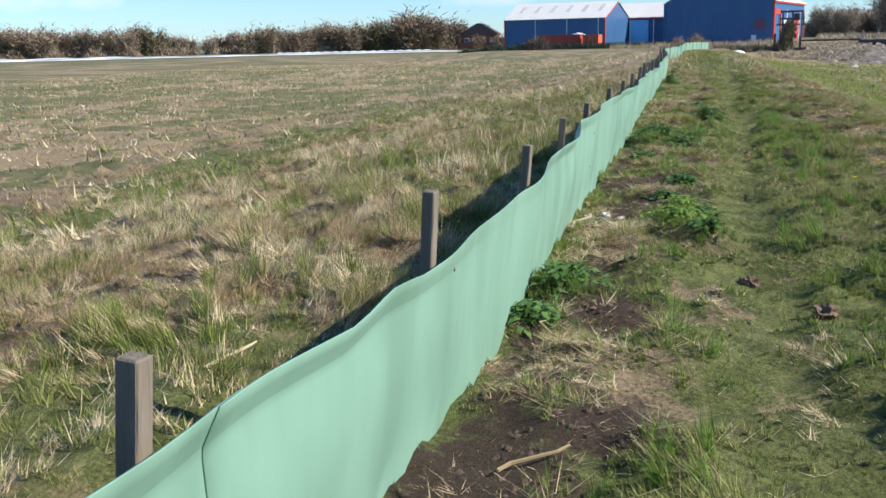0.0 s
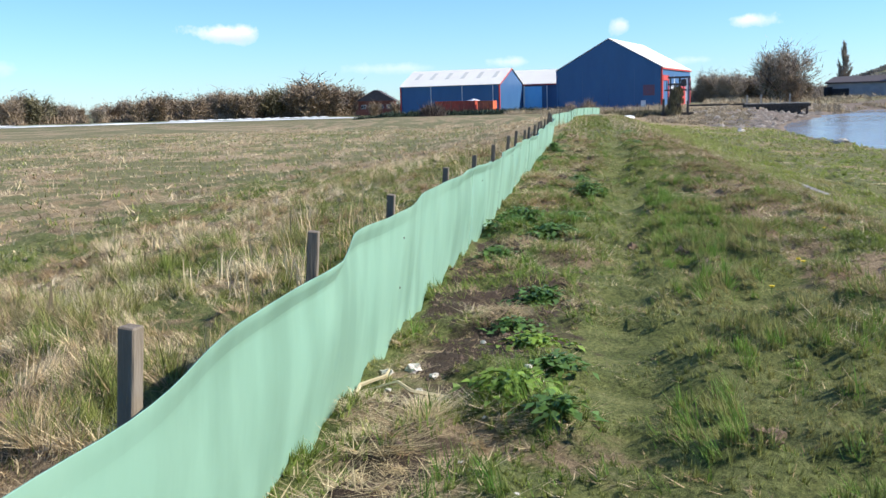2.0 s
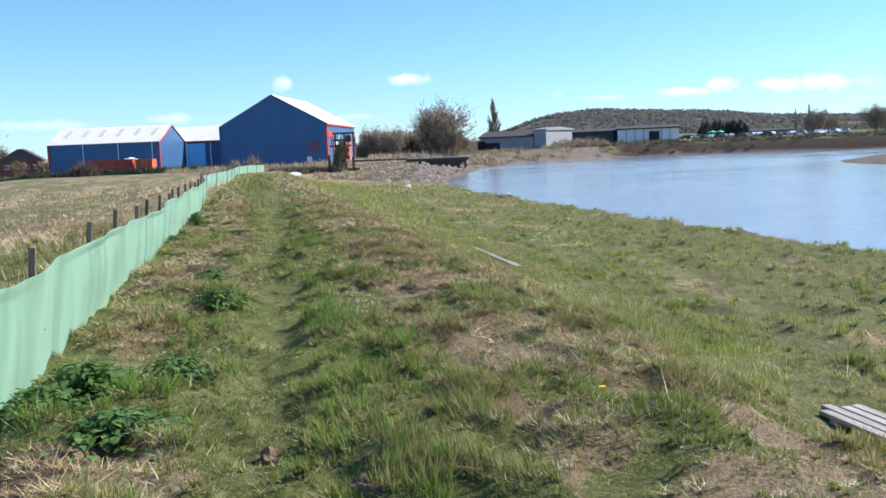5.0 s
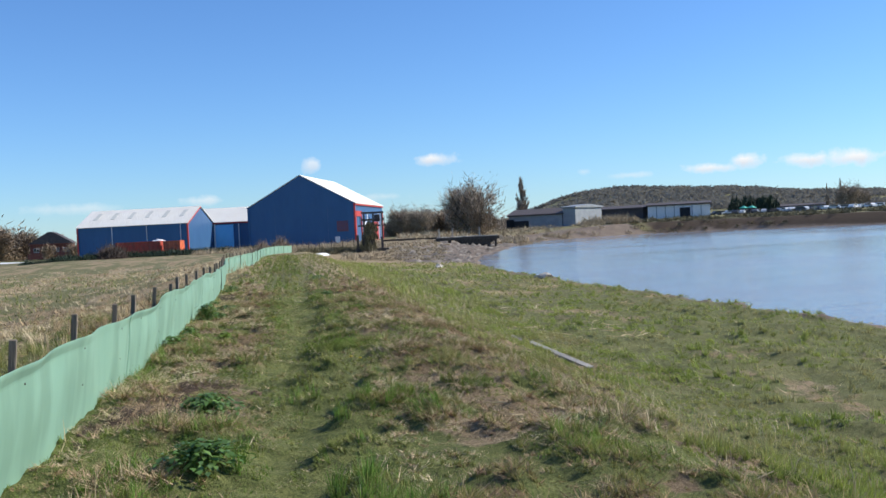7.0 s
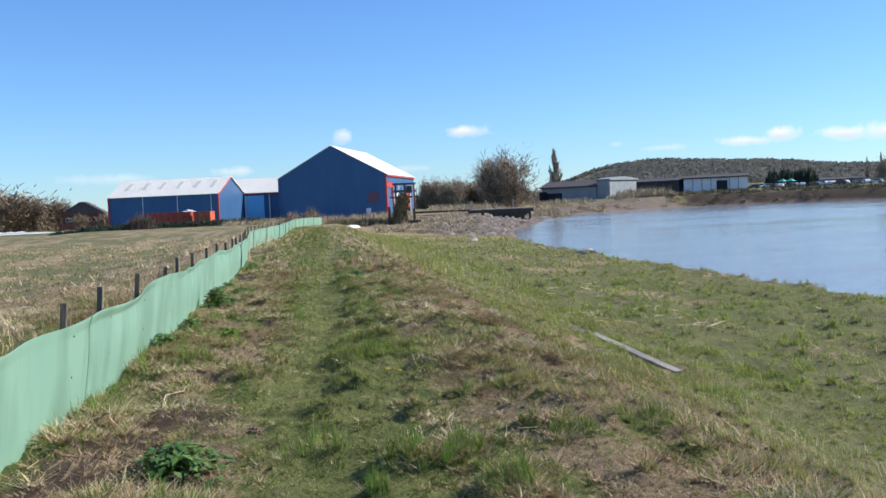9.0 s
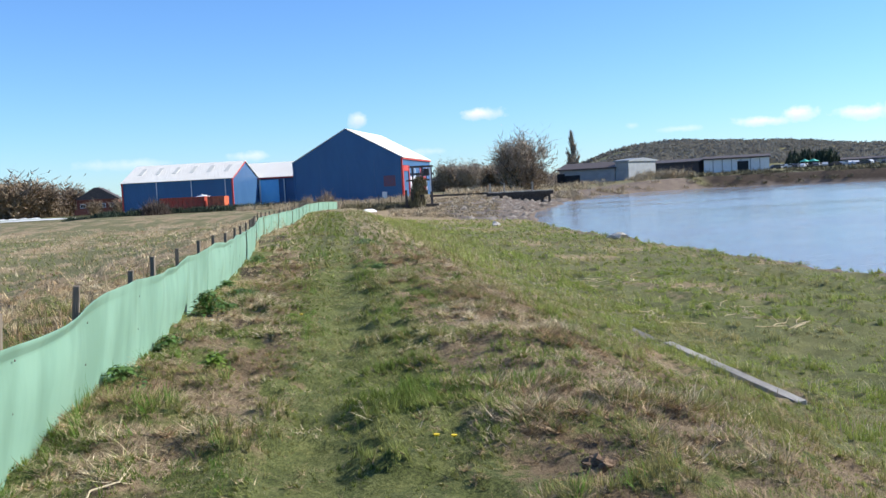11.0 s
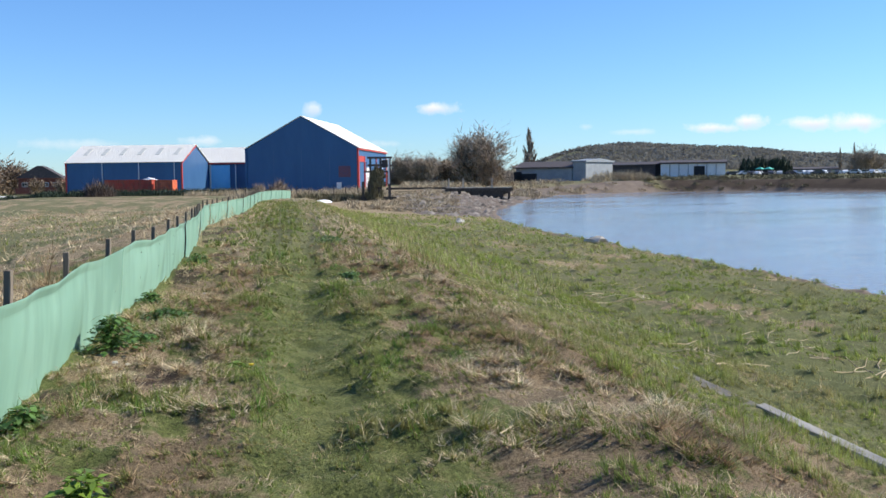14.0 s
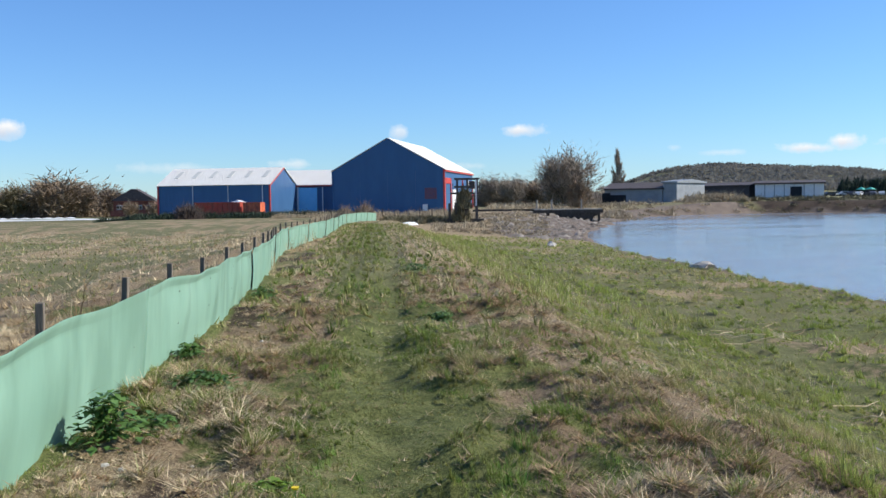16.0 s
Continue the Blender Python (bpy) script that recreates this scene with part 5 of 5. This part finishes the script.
# ---------------------------------------------------------------- leafy weeds and dandelions
def weed(s, w, radius, hgt, leaves, mat, label, seed):
    r = np.random.default_rng(seed)
    x0, y0 = (float(v) for v in to_xy(s, w))
    z0 = height(x0, y0)
    co, f4 = [], []
    for k in range(int(leaves * 1.7)):
        a, q = r.uniform(0, 6.283), min(abs(r.normal(0, 0.55)), 1.6) * radius
        p = Vector((x0 + math.cos(a) * q, y0 + math.sin(a) * q, z0 + r.uniform(0.15, 1) * hgt * max(0.15, 1 - 0.6 * (q / radius) ** 2)))
        b = a + r.normal(0, 0.8)
        ln, wd = r.uniform(0.035, 0.075) * (1 + hgt), r.uniform(0.012, 0.026) * (1 + hgt)
        d, sd = Vector((math.cos(b), math.sin(b), r.uniform(-0.35, 0.5))), Vector((-math.sin(b), math.cos(b), r.uniform(-0.3, 0.3)))
        i = len(co)
        co += [p, p + d * ln * 0.5 + sd * wd, p + d * ln + Vector((0, 0, -0.02)), p + d * ln * 0.5 - sd * wd]
        f4.append((i, i + 1, i + 2, i + 3))
    st = bmesh.new()
    for k in range(7):
        a = k * 0.9
        tube(st, [(x0, y0, z0 - 0.02), (x0 + math.cos(a) * radius * 0.3, y0 + math.sin(a) * radius * 0.3, z0 + hgt * 0.5), (x0 + math.cos(a) * radius * 0.6, y0 + math.sin(a) * radius * 0.6, z0 + hgt * 0.85)], [0.005, 0.004, 0.002], 4)
    ob = thing("weed_clump", label, "weed")
    part("stems", st, M_LEAF, ob)
    lv = new("leaves", mesh_arrays("leaves", co, np.zeros((0, 3), int), f4, mat))
    lv.parent = ob


W_DARK, W_LIGHT = "dark green leafy weed clump beside the fence", "bright yellow-green leafy weed on the bare soil"
for k, (s, w, rad, hg, n, mt) in enumerate(((14.0, 0.25, 0.30, 0.24, 300, M_LEAF), (14.6, 0.4, 0.34, 0.22, 300, M_LEAF), (15.1, 0.95, 0.32, 0.16, 240, M_LEAF), (17.9, 1.15, 0.30, 0.15, 200, M_LEAF), (5.4, 0.15, 0.24, 0.15, 170, M_LEAF),
                                            (4.7, 0.05, 0.18, 0.12, 110, M_LEAF), (8.1, 0.95, 0.16, 0.08, 80, M_LEAF), (7.42, 0.78, 0.2, 0.09, 110, M_LEAF2), (7.1, 1.0, 0.14, 0.07, 60, M_LEAF), (8.76, 0.8, 0.22, 0.10, 120, M_LEAF2), (9.2, 0.65, 0.14, 0.08, 60, M_LEAF), (13.4, 0.75, 0.34, 0.16, 240, M_LEAF), (10.2, 0.8, 0.26, 0.14, 180, M_LEAF), (31.1, 0.2, 0.20, 0.32, 170, M_LEAF),
                                            (31.5, 0.4, 0.2, 0.12, 120, M_LEAF), (32.9, 0.5, 0.24, 0.12, 150, M_LEAF), (29.8, 1.35, 0.16, 0.06, 90, M_LEAF2), (25.9, 0.1, 0.18, 0.18, 110, M_LEAF), (26.6, 0.8, 0.13, 0.18, 90, M_LEAF2),
                                            (20.4, 1.0, 0.28, 0.16, 220, M_LEAF), (28.4, 0.1, 0.2, 0.2, 130, M_LEAF), (37.8, 2.8, 0.24, 0.14, 150, M_LEAF), (12.0, 0.3, 0.2, 0.14, 130, M_LEAF), (40.5, 0.2, 0.25, 0.2, 120, M_LEAF), (34.6, 0.1, 0.15, 0.12, 80, M_LEAF), (47, 2.9, 0.4, 0.2, 160, M_LEAF))):
    weed(s, w, rad, hg, n, mt, W_DARK if mt is M_LEAF else W_LIGHT, 100 + k)

for k, (s, w) in enumerate(((11.3, 2.87), (10.5, 2.52), (11.5, 2.95), (23.4, 2.5), (23.5, 2.62), (13.2, 3.5), (29.6, 1.5))):
    x, y = (float(v) for v in to_xy(s, w))
    z = height(x, y)
    fl = thing("dandelion", "yellow dandelion flower in the turf", "flower", group="dandelions in the turf")
    bm = bmesh.new()
    bmesh.ops.create_cone(bm, cap_ends=True, segments=12, radius1=0.014, radius2=0.021, depth=0.012, matrix=Matrix.Translation((x, y, z + 0.065)))
    part("flower_head", bm, M_YELLOW, fl)
    bm = bmesh.new()
    tube(bm, [(x, y, z - 0.01), (x, y, z + 0.06)], [0.003, 0.003], 5)
    part("stalk", bm, M_LEAF, fl)


# ---------------------------------------------------------------- grass
def grass(name, label, category, n, s_rng, w_rng, keep, h_rng, width, lean, mat, seed, clump=0.0, flat=0.0, uneven=0.6, simple=False, comb=0.75):
    """Curved tapering blades, two segments each, scattered over a stretch of the plan where keep(s, w) allows."""
    r = np.random.default_rng(seed)
    s, w = r.uniform(*s_rng, n), r.uniform(*w_rng, n)
    k = r.uniform(0, 1, n) < keep(s, w)
    s, w = s[k], w[k]
    if clump:
        cs, cw = np.round(s / clump) * clump, np.round(w / clump) * clump
        js, jw = hash01(cs * 97, cw * 131, seed) - 0.5, hash01(cs * 53, cw * 71, seed + 1) - 0.5
        pull = r.uniform(0.3, 0.9, len(s))
        s, w = s + (cs + js * clump - s) * pull, w + (cw + jw * clump - w) * pull
    ok = (w > fence_w(s) + 0.03) | (w < fence_w(s) - 0.06)
    ok &= ~((s > 27.2) & (s < 31.5) & (s % 1.3 < 0.7) & (w > 6.5) & (w < 6.84)) & ~((s > 12.9) & (s < 14.9) & (w > 5.5) & (w < 6.35))
    s, w = s[ok], w[ok]
    x, y = to_xy(s, w)
    z = terrain(x, y) - 0.01
    m = len(x)
    big_ = fbm(x * 0.8, y * 0.8, seed + 5, 3)
    h = r.uniform(*h_rng, m) * (1 - uneven + 2 * uneven * big_) * (1 - 0.2 * path_mask(s, w)) * (0.55 + 0.65 * mound_mask(s, w)) * (0.55 + 0.75 * tuft_mask(x, y))
    az_, ln = 4 * np.pi * fbm(x * 1.1, y * 1.1, seed + 7, 2) + r.normal(0, comb, m), np.abs(r.normal(0, lean, m)) + flat
    # the prevailing wind lays the blades over towards the field
    dx, dy = np.cos(az_) * ln - 0.25 * lean, np.sin(az_) * ln
    up = 1 / np.sqrt(1 + dx * dx + dy * dy)
    dx, dy = dx * up, dy * up
    b = r.uniform(0, np.pi, m)
    ww = width * r.uniform(0.6, 1.3, m)
    ex, ey = np.cos(b) * ww, np.sin(b) * ww
    if simple:
        co = np.empty((m, 3, 3))
        co[:, 0] = np.stack([x - ex, y - ey, z], -1)
        co[:, 1] = np.stack([x + ex, y + ey, z], -1)
        co[:, 2] = np.stack([x + dx * h, y + dy * h, z + h * up], -1)
        me = mesh_arrays(name, co.reshape(-1, 3), np.arange(m * 3).reshape(-1, 3), np.zeros((0, 4), int), mat)
        return tagged(new(name, me), label, category, kind="stuff")
    co = np.empty((m, 5, 3))
    co[:, 0] = np.stack([x - ex, y - ey, z], -1)
    co[:, 1] = np.stack([x + ex, y + ey, z], -1)
    mx, my, mz = x + dx * h * 0.45, y + dy * h * 0.45, z + h * up * 0.6
    co[:, 2] = np.stack([mx + ex * 0.75, my + ey * 0.75, mz], -1)
    co[:, 3] = np.stack([mx - ex * 0.75, my - ey * 0.75, mz], -1)
    co[:, 4] = np.stack([x + dx * h * 1.15, y + dy * h * 1.15, z + h * up * 0.9], -1)
    i = np.arange(m)[:, None] * 5
    me = mesh_arrays(name, co.reshape(-1, 3), i + np.array([[3, 2, 4]]), i + np.array([[0, 1, 2, 3]]), mat)
    return tagged(new(name, me), label, category, kind="stuff")


def bare(s, w):
    return np.clip(1 - 1.1 * soil_mask(s, w), 0, 1)


green_keep = lambda s, w: bare(s, w) * (1 - 0.5 * straw_mask(s, w)) * (1 - 0.35 * path_mask(s, w)) * (0.6 + 0.4 * mound_mask(s, w))
straw_keep = lambda s, w: np.clip(straw_mask(s, w) * 1.0 + 0.17 + 0.2 * step(2.2, 3, w), 0, 1) * (1 - 0.35 * soil_mask(s, w)) + 0.10 * path_mask(s, w)
lush_keep = lambda s, w: bare(s, w) * (1 - 0.85 * straw_mask(s, w)) * (1 - 0.35 * step(20, 26, s)) * (1 - 0.5 * step(2.4, 3.2, w) * step(9, 13, s)) * mound_mask(s, w) * step(0.40, 0.56, fbm(s * 0.9, w * 0.9, 67)) * (1 - 0.55 * path_mask(s, w))
G1, G2 = "short green turf of the bank top", "grass"
grass("turf_grass", G1, G2, 1500000, (1.0, 36), (-0.1, 5.6), green_keep, (0.026, 0.074), 0.0031, 0.95, M_GREEN, 201, clump=0.07, simple=True)
grass("dead_litter", "brown matted dead plant litter on the bank", "litter", 420000, (1.0, 44), (-0.1, 6.0), lambda s, w: np.clip(straw_mask(s, w) * 0.9 + 0.5 * soil_mask(s, w) + 0.02 + 0.07 * path_mask(s, w), 0, 1), (0.04, 0.14), 0.0028, 1.4, M_LITTER, 218, clump=0.12, flat=2.2, simple=True)
grass("turf_grass", "green turf of the bank top farther on", G2, 90000, (36, 100), (-0.1, 5.6), green_keep, (0.06, 0.13), 0.016, 0.8, M_GREEN, 202, clump=0.3, simple=True)
grass("tussock_grass", "long lush green grass tussocks on the bank", G2, 420000, (1.0, 42), (0.0, 5.4), lush_keep, (0.05, 0.13), 0.0029, 0.8, M_LUSH, 203, clump=0.2, simple=True)
grass("dry_grass", "flattened dead straw-coloured grass on the bank", "dry grass", 430000, (1.0, 40), (-0.1, 6.0), straw_keep, (0.05, 0.14), 0.0030, 1.2, M_STRAW, 204, clump=0.15, flat=1.5, simple=True, comb=2.0)
grass("dry_grass", "dead straw-coloured grass farther along the bank", "dry grass", 50000, (40, 112), (-0.1, 8.0), straw_keep, (0.08, 0.2), 0.009, 1.0, M_STRAW, 205, clump=0.3, flat=0.5, simple=True)
slope_keep = lambda s, w: (0.55 + 0.45 * fbm(s, w, 71)) * np.ones_like(s)
grass("slope_grass", "longer fine green grass on the bank's river slope", G2, 420000, (4, 44), (4.7, 8.6), slope_keep, (0.04, 0.10), 0.0038, 0.7, M_SLOPE, 206, clump=0.12, simple=True)
grass("slope_straw", "pale dead stems among the slope grass", "dry grass", 34000, (4, 60), (4.2, 8.6), lambda s, w: 0.3 + 0.6 * step(0.5, 0.65, fbm(s * 0.7, w * 0.7, 73)), (0.08, 0.19), 0.0035, 0.8, M_STRAW, 207, clump=0.14)
grass("slope_grass", "green grass on the farther river slope", G2, 40000, (44, 108), (4.8, 9), slope_keep, (0.12, 0.24), 0.012, 0.5, M_SLOPE, 208, clump=0.3, simple=True)
marsh_keep = lambda s, w: (1 - 0.6 * straw_mask(s, w)) * (0.4 + 0.6 * mound_mask(s, w))
grass("marsh_grass", "tufted green marsh grass beside the river", G2, 240000, (6, 60), (8.2, 19.8), marsh_keep, (0.05, 0.14), 0.009, 0.8, M_SLOPE, 209, clump=0.38, simple=True)
grass("marsh_grass", "green marsh grass farther along the river", G2, 50000, (60, 108), (8.2, 19.2), marsh_keep, (0.08, 0.18), 0.022, 0.8, M_SLOPE, 210, clump=0.5, simple=True)
grass("marsh_litter", "pale flattened dead reed litter on the marsh", "dry grass", 60000, (6, 80), (8.2, 19.6), lambda s, w: straw_mask(s, w) * 0.9 + 0.04, (0.1, 0.3), 0.009, 1.6, M_STRAW, 211, clump=0.5, flat=1.2, simple=True)
field_keep = lambda s, w: (1 - 0.75 * straw_mask(s, w)) * (0.3 + 0.7 * mound_mask(s, w))
field_straw = lambda s, w: np.clip(straw_mask(s, w) + 0.15, 0, 1)
grass("field_grass", "rough green pasture grass beyond the fence", G2, 420000, (0.5, 34), (-9, -0.15), field_keep, (0.06, 0.17), 0.0032, 0.9, M_GREEN, 212, clump=0.3, simple=True)
grass("field_straw", "pale dead tussock grass beyond the fence", "dry grass", 460000, (0.5, 40), (-10, -0.15), field_straw, (0.07, 0.20), 0.0040, 1.2, M_STRAW, 213, clump=0.34, flat=0.35, simple=True)
grass("field_grass", "rough green pasture farther out", G2, 60000, (8, 120), (-60, -8), field_keep, (0.10, 0.22), 0.026, 0.9, M_GREEN, 214, clump=0.7, simple=True)
grass("field_straw", "pale dead grass farther out on the pasture", "dry grass", 110000, (8, 130), (-60, -3), field_straw, (0.10, 0.26), 0.024, 1.0, M_STRAW, 215, clump=0.7, flat=0.3, simple=True)
grass("fence_edge_weeds", "tall pale dead stems along the back of the fence", "dry grass", 14000, (10, 110), (-2.2, -0.2), lambda s, w: step(0.45, 0.6, fbm(s * 0.4, w * 0.6, 89)), (0.2, 0.5), 0.005, 0.5, M_STRAW, 216, clump=0.35)

grass("tussock_heads", "coarse pale-tipped grass tussocks on the pasture", "grass", 60000, (0.5, 45), (-12, -1.2), lambda s, w: step(0.58, 0.66, fbm(s * 1.1, w * 1.1, 91)), (0.10, 0.24), 0.0035, 0.9, M_GREEN, 217, clump=0.55)

grass("field_litter", "brown flattened dead grass on the pasture", "litter", 260000, (0.5, 45), (-12, -0.2), lambda s, w: np.clip(0.15 + 0.85 * straw_mask(s, w), 0, 1), (0.06, 0.18), 0.0030, 1.4, M_STRAW, 219, clump=0.2, flat=1.6, simple=True)

def heap_keep(s, w):
    """Ragged patches of dead litter on both sides of the trodden line, thicker along the far stretch."""
    side = step(0.0, 0.15, w - fence_w(s)) * (1 - step(1.0, 1.5, w - fence_w(s))) + step(2.3, 2.7, w) * (1 - step(4.0, 4.9, w))
    n = 0.55 * fbm(s * 0.75, w * 1.1, 401) + 0.45 * fbm(s * 2.6, w * 3.2, 402, 3)
    return np.clip(side * step(0.475, 0.535, n + 0.02 * (w > 2)) * step(11, 22, s) + 0.015, 0, 1)


grass("litter_heap", "thick heaps of broken pale straw and dead stems", "litter", 330000, (12, 46), (0.0, 5.0), heap_keep, (0.04, 0.15), 0.0045, 1.3, M_STRAW, 231, clump=0.16, flat=1.1, simple=True, comb=2.6)
grass("litter_heap", "brown broken dead stems lying in heaps", "litter", 330000, (12, 46), (0.0, 5.0), heap_keep, (0.04, 0.13), 0.0048, 1.2, M_LITTER, 232, clump=0.19, flat=1.0, simple=True, comb=2.6)
# wire fence posts across the end of the bank
rw = random.Random(9)
for k in range(11):
    azp = 10.6 + k * 0.72
    x, y = bearing(azp, 128 + rw.uniform(-2, 2))
    bm = bmesh.new()
    tube(bm, [(0, 0, -0.3), (0.02, 0, 0.8), (0.03, 0.01, 1.5 + rw.uniform(-0.1, 0.3))], [0.07, 0.065, 0.06], 7)
    p = part("fence_post", bm, M_WOOD_DARK)
    p.matrix_basis = pose(x, y, height(x, y), rw.uniform(-4, 4), rw.uniform(-4, 4), 0)
    tagged(p, "dark round timber fence post in rough grass", "post", "posts across the bank's end")
# broken stones and debris on the mud shore
rr = np.random.default_rng(99)
pts = []
while len(pts) < 700:
    s_, w_ = rr.uniform(102, 235), rr.uniform(15, 60)
    x, y = to_xy(s_, w_)
    d_ = -float(river_depth(np.array([float(x)]), np.array([float(y)]))[0])
    if 0.3 < d_ < 13:
        pts.append((float(x), float(y)))
px, py = np.array(pts).T
pz = terrain(px, py)
co, f3 = [], []
octa = np.array([(1, 0, 0), (0, 1, 0), (-1, 0, 0), (0, -1, 0), (0, 0, 1)], float)
for k in range(len(pts)):
    sc = rr.uniform(0.12, 0.5) * np.array((rr.uniform(0.7, 2.2), 1.0, rr.uniform(0.4, 0.9)))
    a = rr.uniform(0, 6.28)
    v = octa * sc * rr.uniform(0.7, 1.2, (5, 1))
    v = np.stack([v[:, 0] * math.cos(a) - v[:, 1] * math.sin(a), v[:, 0] * math.sin(a) + v[:, 1] * math.cos(a), v[:, 2]], -1) + (px[k], py[k], pz[k] - 0.03)
    i0 = len(co)
    co.extend(v)
    f3.extend([(i0, i0 + 1, i0 + 4), (i0 + 1, i0 + 2, i0 + 4), (i0 + 2, i0 + 3, i0 + 4), (i0 + 3, i0, i0 + 4)])
M_RUBBLE = material("muddy_rubble", (0.12, 0.10, 0.08), (0.30, 0.26, 0.21), 0.8, 0.9, island=0.5)
tagged(new("shore_rubble", mesh_arrays("shore_rubble", co, f3, np.zeros((0, 4), int), M_RUBBLE)), "broken stones and driftwood on the muddy shore", "rubble", kind="stuff")

grass("field_straw", "thick matted straw-coloured grass behind the fence", "dry grass", 230000, (1.2, 15), (-5.5, -0.16), field_straw, (0.06, 0.18), 0.0024, 1.3, M_STRAW, 220, clump=0.22, flat=0.5, simple=True)
grass("field_grass", "short green grass tufts behind the fence", "grass", 150000, (1.2, 15), (-5.5, -0.16), lambda s, w: 0.25 + 0.75 * mound_mask(s, w), (0.05, 0.15), 0.0024, 0.8, M_GREEN, 221, clump=0.26, simple=True)
grass("dry_grass", "heaped pulled straw on the bare earth", "dry grass", 60000, (2.0, 10), (-0.05, 1.6), lambda s, w: np.clip(straw_mask(s, w) * 1.2 - 0.1, 0, 1), (0.08, 0.2), 0.0022, 1.6, M_STRAW, 222, clump=0.2, flat=3.0, simple=True)

# crumbs of earth on the bare patches
ra = np.random.default_rng(123)
cs, cw = ra.uniform(1.5, 36, 60000), ra.uniform(-0.05, 5.0, 60000)
kp = ra.uniform(0, 1, 60000) < np.clip(soil_mask(cs, cw) - 0.25, 0, 1) * np.where(cs < 10, 1.0, 0.5)
cs, cw = cs[kp], cw[kp]
cx, cy = to_xy(cs, cw)
cz = terrain(cx, cy)
sc = ra.uniform(0.005, 0.022, (len(cx), 1, 1)) * ra.uniform(0.6, 1.4, (len(cx), 5, 3))
vv = octa[None] * sc + np.stack([cx, cy, cz - 0.002], -1)[:, None]
ii = np.arange(len(cx))[:, None, None] * 5
ff = (ii + np.array([[(0, 1, 4), (1, 2, 4), (2, 3, 4), (3, 0, 4)]])).reshape(-1, 3)
M_CRUMB = material("dark_earth_crumb", (0.05, 0.033, 0.023), (0.13, 0.085, 0.06), 8, 0.95, island=0.5)
tagged(new("earth_crumbs", mesh_arrays("earth_crumbs", vv.reshape(-1, 3), ff, np.zeros((0, 4), int), M_CRUMB)), "loose dark crumbs of bare earth", "soil", kind="stuff")
